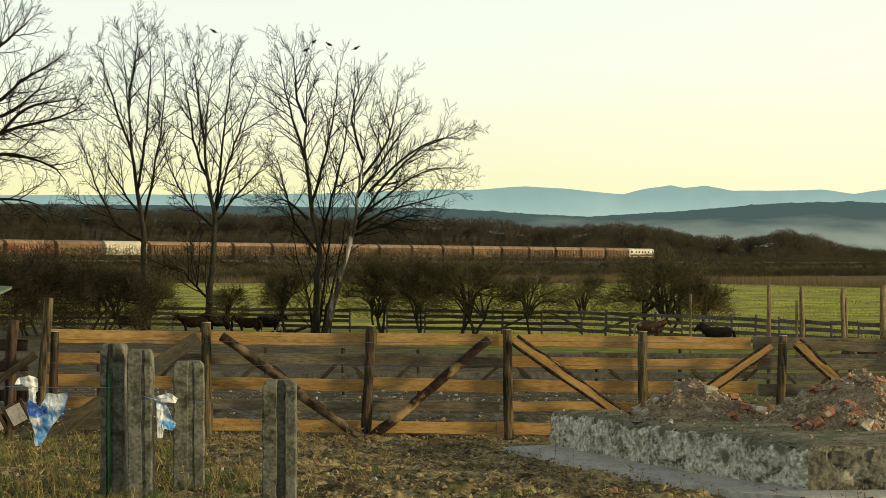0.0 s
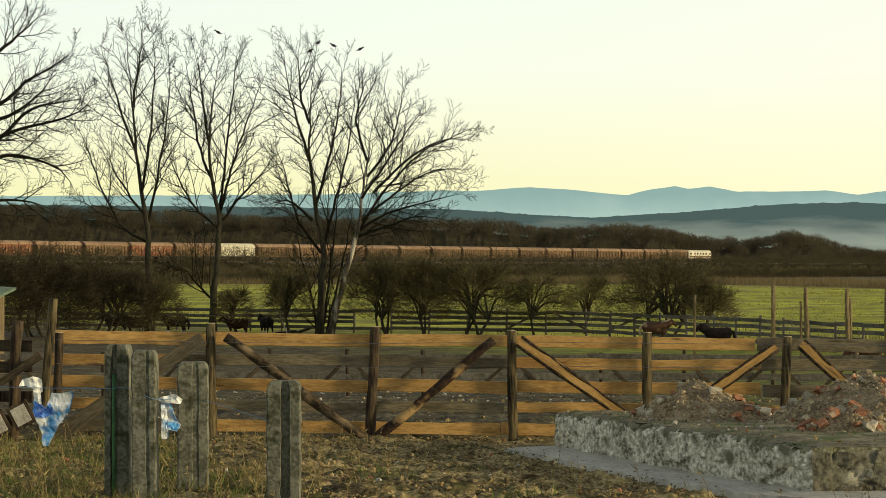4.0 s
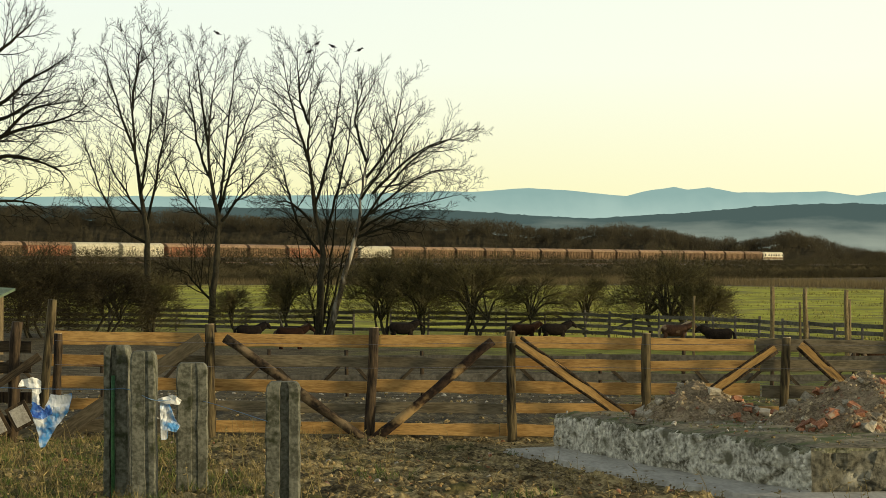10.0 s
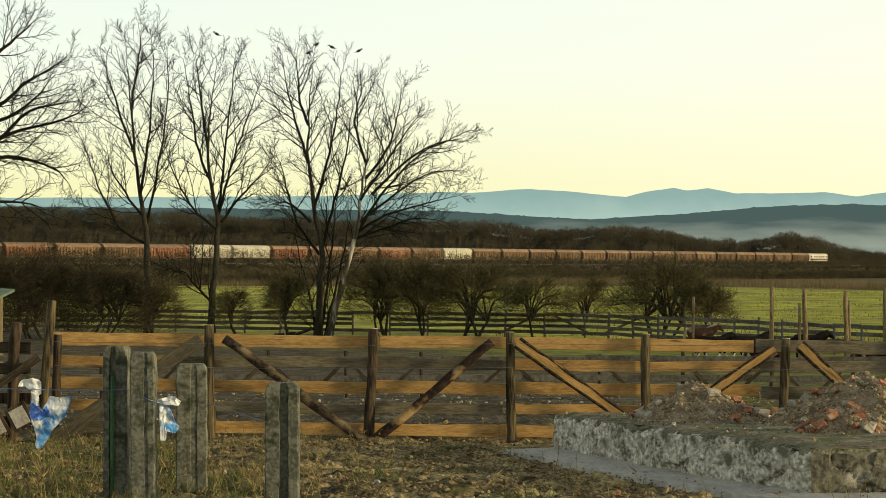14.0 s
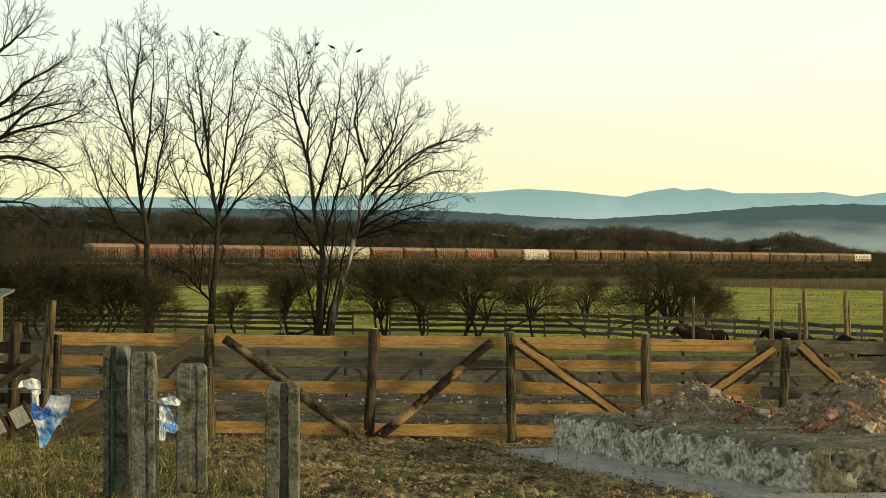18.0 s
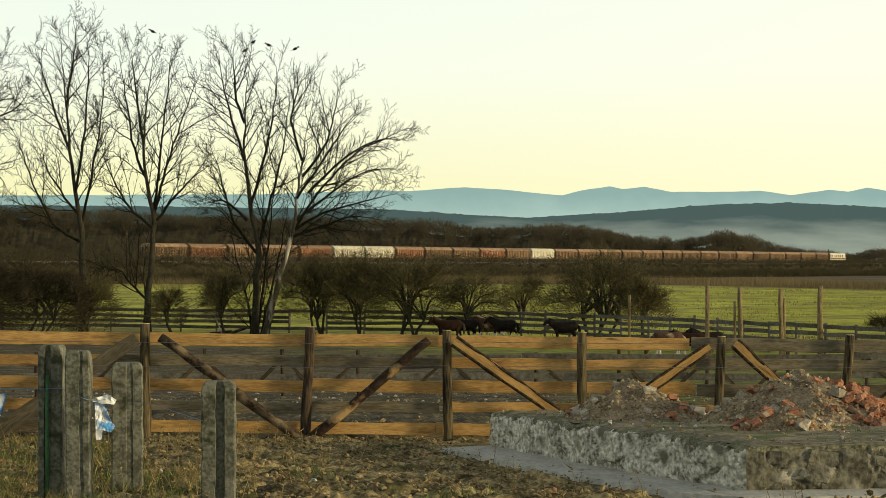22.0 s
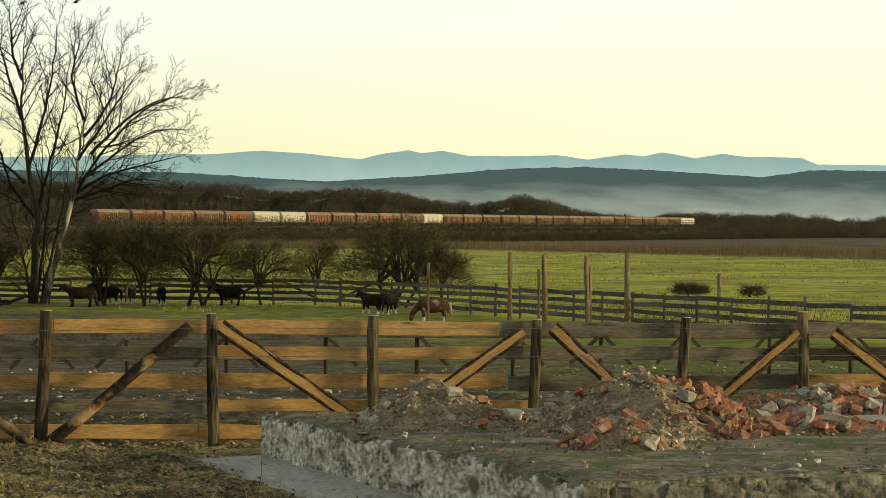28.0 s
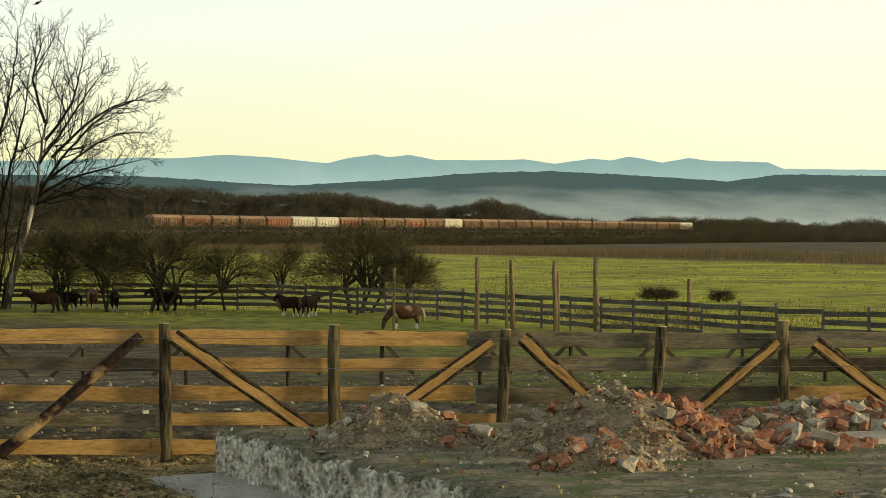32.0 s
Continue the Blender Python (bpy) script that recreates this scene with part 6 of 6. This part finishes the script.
def build_bird(m, flying):
    b = thing("rook", m, "black rook flying past the trees" if flying else "black rook perched on a treetop twig", "bird", "rooks")
    part("body", ball_bm(0.17, 0.075, 0.085 if flying else 0.09), FEATHER, b).matrix_basis = pose(0, 0, 0, 0, 0 if flying else -25, 0)
    h = part("head", ball_bm(0.065, 0.05, 0.055, (0.19, 0, 0.02 if flying else 0.12), 8), FEATHER, b)
    part("beak", log_bm((0.24, 0, 0.02 if flying else 0.12), (0.32, 0, 0.0 if flying else 0.10), 0.018, 0.005, 6, 2, 0), FEATHER, h)
    part("tail", box_bm(0.18, 0.08, 0.015, 0.004, (-0.24, 0, 0.0 if flying else -0.10)), FEATHER, b)
    if not flying:
        b.scale = (0.8, 0.8, 0.8)
    wings = []
    for sy in (-1, 1):
        bm = bmesh.new()
        pts = [(0.09, 0), (0.10, 0.22), (0.04, 0.46), (-0.08, 0.40), (-0.12, 0.2), (-0.10, 0)]
        if not flying:
            pts = [(0.10, 0), (0.06, 0.05), (-0.12, 0.05), (-0.26, 0.02), (-0.1, 0)]
        lo = [bm.verts.new((x, sy * y, -0.006)) for x, y in pts]
        hi = [bm.verts.new((x, sy * y, 0.006)) for x, y in pts]
        bm.faces.new(lo)
        bm.faces.new(hi)
        for k in range(len(pts)):
            bm.faces.new((lo[k], lo[(k + 1) % len(pts)], hi[(k + 1) % len(pts)], hi[k]))
        bmesh.ops.recalc_face_normals(bm, faces=bm.faces)
        w = part("wing", bm, FEATHER, b)
        w.matrix_basis = pose(0, sy * (0.05 if flying else 0.06), 0.03, 0 if flying else -sy * 70, 0 if flying else -25, 0)
        wings.append((w, sy))
    return b, wings


for x, z, turn in ((-12.03, 16.05, 200), (-7.15, 15.05, 20), (-5.9, 15.35, 160), (-4.48, 15.15, 10), (-6.7, 15.5, 60)):
    build_bird(pose(x, 116, z, 0, 0, turn), False)
FLIGHTS = [[(5.2, -12.4, 31.6), (6, -6.7, 37.0), (6.5, 8.6, 37.8), (7.5, 26.9, 45.9), (10, 83.5, 69.3), (32, 161.5, 155.4)],
    [(5.2, -11.3, 30.3), (6, 0.0, 34.8), (6.5, 9.7, 41.0), (7.5, 33.1, 45.6), (10, 91.5, 61.2), (32, 172.3, 128.5)],
    [(5.1, -13.5, 32.9), (6, 3.2, 39.4), (6.5, 15.9, 44.8), (7.5, 38.2, 45.9), (10, 96.9, 53.1), (32, 188.5, 101.6)],
    [(5, -12.9, 32.1), (6, 8.1, 34.6), (6.5, 23.4, 39.4), (7.5, 51.2, 45.1), (9, 67.3, 43.7), (32, 242.3, 74.7)],
    [(5.1, -14.0, 33.8), (6, -2.2, 32.1), (6.5, 13.2, 39.4), (7.5, 41.5, 34.8), (10, 99.6, 37.0), (32, 215.4, 74.7)]]
FLYERS = []
for fl in FLIGHTS:
    b, wings = build_bird(pose(fl[0][1], 350, fl[0][2]), True)
    FLYERS.append((b, wings, fl))


# ---- horses ----
COATS = {
    "black": mat("black_coat", (0.008, 0.006, 0.005), (0.022, 0.016, 0.012), 5, 0.9, 0.1, 6, spec=0.12),
    "brown": mat("brown_coat", (0.012, 0.006, 0.0035), (0.034, 0.015, 0.008), 5, 0.9, 0.1, 6, spec=0.12),
    "pied": mat("pied_coat", (0.04, 0.017, 0.008), (0.09, 0.04, 0.018), 5, 0.8, 0.1, 6, patch=(0.42, 0.30, 0.18), patch_scale=1.3, patch_at=0.62),
}
HAIR = {"black": mat("black_mane", (0.006, 0.005, 0.005), (0.018, 0.014, 0.012), 20, 0.85, 0.2, spec=0.15), "brown": mat("dark_mane", (0.03, 0.022, 0.014), (0.10, 0.08, 0.055), 20, 0.85, 0.2, spec=0.15), "pied": mat("flaxen_mane", (0.30, 0.22, 0.13), (0.50, 0.40, 0.27), 20, 0.85, 0.2, spec=0.15)}
SOCK = mat("white_sock", (0.45, 0.42, 0.36), (0.66, 0.62, 0.55), 9, 0.8, 0.1)


def loft(rings, sides=12):
    """A limb or body through rings of (centre, side radius, upright radius, along)."""
    bm = bmesh.new()
    loops = []
    for c, ry, rz, ax in rings:
        c, ax = Vector(c), Vector(ax).normalized()
        s = Vector((0, 1, 0))
        q = ax.cross(s).normalized()
        loops.append([bm.verts.new(c + s * (math.cos(2 * math.pi * k / sides) * ry) + q * (math.sin(2 * math.pi * k / sides) * rz)) for k in range(sides)])
    for l0, l1 in zip(loops, loops[1:]):
        for k in range(sides):
            bm.faces.new((l0[k], l0[(k + 1) % sides], l1[(k + 1) % sides], l1[k])).smooth = True
    bm.faces.new(loops[0][::-1])
    bm.faces.new(loops[-1])
    bmesh.ops.recalc_face_normals(bm, faces=bm.faces)
    return bm


def build_horse(coat, label, grazing, socks, k=1.0):
    m, hr = COATS[coat], HAIR[coat]
    h = thing("pony", pose(0, 0, 0), label, "pony", "ponies in the paddock")
    X = (1, 0, 0)
    part("body", loft([((-0.76, 0, 0.86), 0.09, 0.10, X), ((-0.70, 0, 0.85), 0.21, 0.24, X), ((-0.5, 0, 0.84), 0.28, 0.31, X), ((-0.2, 0, 0.79), 0.31, 0.33, X), ((0.12, 0, 0.78), 0.31, 0.34, X), ((0.38, 0, 0.82), 0.26, 0.31, X), ((0.58, 0, 0.86), 0.20, 0.26, X), ((0.69, 0, 0.89), 0.10, 0.15, X)]), m, h)
    if grazing:
        neck = [((0.42, 0, 0.98), 0.13, 0.20, (1, 0, -0.3)), ((0.70, 0, 0.85), 0.10, 0.16, (1, 0, -0.8)), ((0.90, 0, 0.58), 0.085, 0.12, (0.6, 0, -1)), ((0.98, 0, 0.42), 0.075, 0.10, (0.3, 0, -1))]
        head = [((0.96, 0, 0.46), 0.07, 0.10, (0.3, 0, -1)), ((1.0, 0, 0.30), 0.075, 0.10, (0.3, 0, -1)), ((1.05, 0, 0.12), 0.05, 0.065, (0.2, 0, -1)), ((1.06, 0, 0.03), 0.035, 0.045, (0.2, 0, -1))]
        mane = [((0.46, 0, 1.14), 0.03, 0.05, (1, 0, -0.3)), ((0.74, 0, 0.98), 0.035, 0.08, (1, 0, -0.8)), ((0.97, 0, 0.66), 0.035, 0.07, (0.6, 0, -1)), ((1.02, 0, 0.45), 0.02, 0.04, (0.3, 0, -1))]
        ears = (0.97, 0.50)
    else:
        neck = [((0.42, 0, 1.00), 0.14, 0.22, (1, 0, 0.4)), ((0.66, 0, 1.08), 0.115, 0.18, (1, 0, 0.6)), ((0.84, 0, 1.20), 0.095, 0.14, (1, 0, 0.7)), ((0.94, 0, 1.27), 0.08, 0.11, (1, 0, 0.5))]
        head = [((0.86, 0, 1.30), 0.07, 0.10, (1, 0, -0.5)), ((1.0, 0, 1.23), 0.08, 0.11, (1, 0, -0.8)), ((1.15, 0, 1.08), 0.055, 0.07, (1, 0, -0.9)), ((1.22, 0, 1.00), 0.04, 0.05, (1, 0, -0.9))]
        mane = [((0.36, 0, 1.18), 0.03, 0.05, (1, 0, 0.4)), ((0.58, 0, 1.24), 0.045, 0.09, (1, 0, 0.6)), ((0.78, 0, 1.34), 0.045, 0.09, (1, 0, 0.7)), ((0.90, 0, 1.40), 0.03, 0.05, (1, 0, 0.5))]
        ears = (0.89, 1.37)
    drop = (lambda rings: [((c[0], c[1], c[2] * 0.93 - 0.02), ry * 1.2, rz * 1.18, ax) for c, ry, rz, ax in rings])
    neck, head, mane = drop(neck), drop(head), drop(mane)
    ears = (ears[0], ears[1] * 0.93 - 0.02)
    part("neck", loft(neck, 10), m, h)
    hd = part("head", loft(head, 10), m, h)
    part("mane", loft(mane, 8), hr, h)
    for sy in (-0.04, 0.04):
        part("ear", log_bm((ears[0], sy, ears[1]), (ears[0], sy * 1.3, ears[1] + 0.12), 0.028, 0.006, 6, 3, 0), m, hd)
    part("tail", loft([((-0.72, 0, 0.97), 0.05, 0.05, (-1, 0, -0.4)), ((-0.84, 0, 0.86), 0.07, 0.07, (-0.4, 0, -1)), ((-0.89, 0, 0.60), 0.085, 0.085, (0, 0, -1)), ((-0.87, 0, 0.30), 0.035, 0.035, (0, 0, -1))], 8), hr, h)
    legs = []
    for x, y, hind in ((0.42, 0.13, 0), (0.42, -0.13, 0), (-0.52, 0.14, 1), (-0.52, -0.14, 1)):
        b = -0.06 if hind else 0.0
        D_ = (0, 0, -1)
        lg = part("leg", loft([((0, 0, 0.06), 0.10, 0.15 if hind else 0.115, D_), ((0.02, 0, -0.16), 0.085, 0.125 if hind else 0.10, D_), ((b, 0, -0.35), 0.052, 0.064, D_), ((b * 0.8, 0, -0.50), 0.04, 0.046, D_), ((b * 0.6, 0, -0.57), 0.043, 0.048, D_)], 8), m, h)
        lg.matrix_basis = pose(x, y, 0.70)
        low = part("fetlock", loft([((b * 0.6, 0, -0.42), 0.045, 0.05, D_), ((b * 0.5 + 0.01, 0, -0.58), 0.055, 0.062, D_), ((b * 0.5 + 0.04, 0, -0.69), 0.07, 0.085, D_), ((b * 0.5 + 0.04, 0, -0.70), 0.06, 0.075, D_)], 8), SOCK if socks else m, lg, "white sock" if socks else "")
        legs.append((lg, x, y, 0 if (x > 0) == (y > 0) else math.pi))
    h.scale = (k, k, k)
    return h, legs


def ponies():
    """Coat, grazing, socks, size, metres nearer, metres it swerves on the way back, rest, and the way: seconds and bearing (tangent) from the gate."""
    out = []

    def add(coat, label, graze, socks, k, nearer, swerve, rest, way):
        h, legs = build_horse(coat, label, graze, socks, k * 0.83)
        out.append((h, legs, swerve, nearer, way, rest))

    add("brown", "dark bay pony running with the herd", False, False, 1.02, 1.5, 16, 180,
        [(0, -0.1123), (3, -0.1392), (6, -0.1438), (8, -0.1503), (9, -0.1179), (10, -0.0711), (11, -0.0127), (12, 0.0431), (13, 0.1169), (14, 0.1532), (17, 0.1311), (19, 0.1000), (20, 0.0819), (21, 0.0563), (22, 0.0320), (23, 0.0063), (24, -0.0093), (25, -0.0201), (26, -0.0255), (29, -0.0423), (32, -0.0357)])
    add("black", "black pony running with the herd", False, True, 1.0, -1.0, 8, 180,
        [(0, -0.1007), (3, -0.1262), (6, -0.1179), (8, -0.0881), (9, -0.0544), (10, -0.0193), (11, 0.0223), (12, 0.0625), (13, 0.1053), (14, 0.1454), (17, 0.1415), (19, 0.1039), (20, 0.0850), (21, 0.0649), (22, 0.0390), (23, 0.0146), (24, -0.0028), (25, -0.0133), (26, -0.0184), (29, -0.0293), (30, -0.0295), (31, -0.0259), (32, -0.0267)])
    add("pied", "chestnut pony with pale patches by the paddock shrub", False, True, 1.0, -4.0, 0, (0, 75),
        [(0, 0.0962), (6, 0.0971), (8, 0.0971), (9, 0.0997), (10, 0.1063), (11, 0.1116), (12, 0.1125), (13, 0.1208), (14, 0.1177), (17, 0.1246), (19, 0.1091), (20, 0.0948), (21, 0.0737), (22, 0.0509), (23, 0.0288), (24, 0.0122), (25, -0.0058), (26, -0.0125), (29, -0.0168), (30, -0.0164), (31, -0.0155), (32, -0.0156)])
    add("black", "black pony with white socks in the herd", False, True, 0.98, -2.0, 15, (180, 95),
        [(0, -0.1434), (6, -0.1542), (8, -0.1723), (9, -0.1425), (10, -0.0893), (11, -0.0295), (12, 0.0301), (13, 0.0884), (14, 0.1260), (17, 0.1881), (19, 0.1363), (20, 0.1026), (21, 0.0797), (22, 0.0566), (23, 0.0379), (24, 0.0283), (25, 0.0176), (26, 0.0053), (29, -0.0057), (30, -0.0063), (31, -0.0049), (32, -0.0062)])
    add("black", "black pony with a tan rump in the paddock", False, False, 1.0, -2.5, 0, 180,
        [(0, 0.1273), (6, 0.1243), (8, 0.1256), (11, 0.1259), (12, 0.1402), (13, 0.1674), (14, 0.1679), (17, 0.1661), (19, 0.1467), (20, 0.1324), (21, 0.1082), (22, 0.0852), (23, 0.0594), (24, 0.0373), (25, 0.0302), (26, 0.0291), (29, 0.0264), (30, 0.0231), (31, 0.0204), (32, 0.0152)])
    add("black", "black pony leading the running herd", False, True, 1.0, -0.5, 5, (0, 60),
        [(0, -0.0787), (3, -0.0770), (6, -0.0907), (8, -0.0376), (9, 0.0052), (10, 0.0506), (11, 0.1013), (12, 0.1415), (13, 0.1882), (14, 0.2011), (17, 0.2088), (19, 0.1751), (20, 0.1764), (21, 0.1679), (22, 0.1503), (23, 0.1416), (25, 0.1258), (26, 0.1073), (29, 0.0932), (30, 0.0857), (31, 0.0807), (32, 0.0779)])
    add("brown", "bay pony with a pale mane in the herd", False, True, 0.95, 1.0, 4, (180, 130),
        [(0, -0.0877), (3, -0.0938), (6, -0.0972), (8, -0.0453), (9, -0.0091), (10, 0.0377), (11, 0.0793), (12, 0.1182), (13, 0.1700), (14, 0.2115), (17, 0.2218), (19, 0.1700), (20, 0.1660), (21, 0.1601), (22, 0.1425), (23, 0.1285), (25, 0.1219), (26, 0.1029), (29, 0.0833), (30, 0.0806), (31, 0.0735), (32, 0.0686)])
    add("pied", "chestnut and white pony grazing in the paddock", True, True, 1.0, 3.0, 0, 180,
        [(0, 0.1947), (6, 0.1929), (9, 0.1969), (12, 0.1990), (13, 0.2115), (14, 0.1959), (17, 0.1855), (19, 0.1544), (20, 0.1440), (21, 0.1420), (22, 0.1321), (23, 0.1233), (25, 0.1104), (26, 0.1170), (29, 0.1165), (30, 0.1179), (31, 0.1185), (32, 0.1197)])
    return out


PONIES = ponies()


def pony_rows(nearer, way, rest, swerve):
    """Poses along the way, turned towards where the pony goes, and the stretch covered at each time."""
    ts = np.arange(0, 32.01, 0.25)
    tan = np.interp(ts, [w[0] for w in way], [w[1] for w in way])
    ker = np.array([1, 2, 3, 2, 1]) / 9
    tan = np.convolve(np.pad(tan, 2, mode="edge"), ker, "valid")
    ys = np.interp(tan, [-0.2, -0.06, 0.03, 0.065, 0.09, 0.13, 0.18, 0.22, 0.30], [116, 113, 109, 106, 101, 91, 83, 76, 62]) - nearer - swerve * np.interp(ts, [8, 10, 12.5, 16], [0, 1, 1, 0])
    xs = tan * ys
    vel = np.gradient(xs, ts)
    first, last = rest if isinstance(rest, tuple) else (rest, None)
    ang, cur = [], float(first)
    for t, v in zip(ts, vel):
        goal = 0.0 if v > 0.45 else (180.0 if v < -0.45 else cur)
        if last is not None and t > 26.5:
            goal = float(last)
        cur += max(-40, min(40, goal - cur))
        ang.append(cur)
    rows, swing, dist = [], [], 0.0
    for i, t in enumerate(ts):
        dist += abs(vel[i]) * 0.25
        rows.append((float(t), float(xs[i]), ang[i], float(ys[i])))
        swing.append((dist, min(1.0, abs(vel[i]) / 1.2)))
    return rows, swing


def motions():
    for ob, behind in TRAIN:
        walk(ob, [(t, train_pose(behind, t)) for t in (0, 3, 6, 9.5, 13, 16, 19, 22, 25, 27, 29, 30.5, 32)])
    for b, at, ph, amp in BAGS:
        walk(b, [(t, pose(*at, amp * 0.8 * math.sin(1.9 * t + ph), amp * math.sin(1.3 * t + ph * 2) * math.sin(0.37 * t + ph), amp * 1.5 * math.sin(0.83 * t + ph))) for t in np.arange(0, 32.1, 0.8)])
    for b, wings, fl in FLYERS:
        rows = [(0, pose(-140 + fl[0][1], 350, fl[0][2] - 8, 0, 0, 5))]
        for i, (t, x, z) in enumerate(fl):
            rows.append((t, pose(x, 350, z, 0, -8, 5)))
        walk(b, rows)
        for w, sy in wings:
            beats = [(0, pose(0, sy * 0.05, 0.03, sy * 10, 0, 0)), (4.9, pose(0, sy * 0.05, 0.03, sy * 10, 0, 0))]
            beats += [(5.0 + 0.13 * k, pose(0, sy * 0.05, 0.03, sy * (38 if k % 2 else -32), 0, 0)) for k in range(40)] + [(32, pose(0, sy * 0.05, 0.03))]
            walk(w, beats)
    for h, legs, swerve, nearer, way, rest in PONIES:
        rows, swing = pony_rows(nearer, way, rest, swerve)
        keep = [i for i in range(len(rows)) if i % 2 == 0 or swing[i][1] > 0.3]
        walk(h, [(rows[i][0], pose(rows[i][1], rows[i][3], gz(rows[i][1], rows[i][3]), 0, 0, rows[i][2])) for i in keep])
        for lg, x, yy, ph in legs:
            walk(lg, [(rows[i][0], pose(x, yy, 0.70, 0, 24 * swing[i][1] * math.sin(swing[i][0] * 2 * math.pi / 2.3 + ph), 0)) for i in keep])


motions()
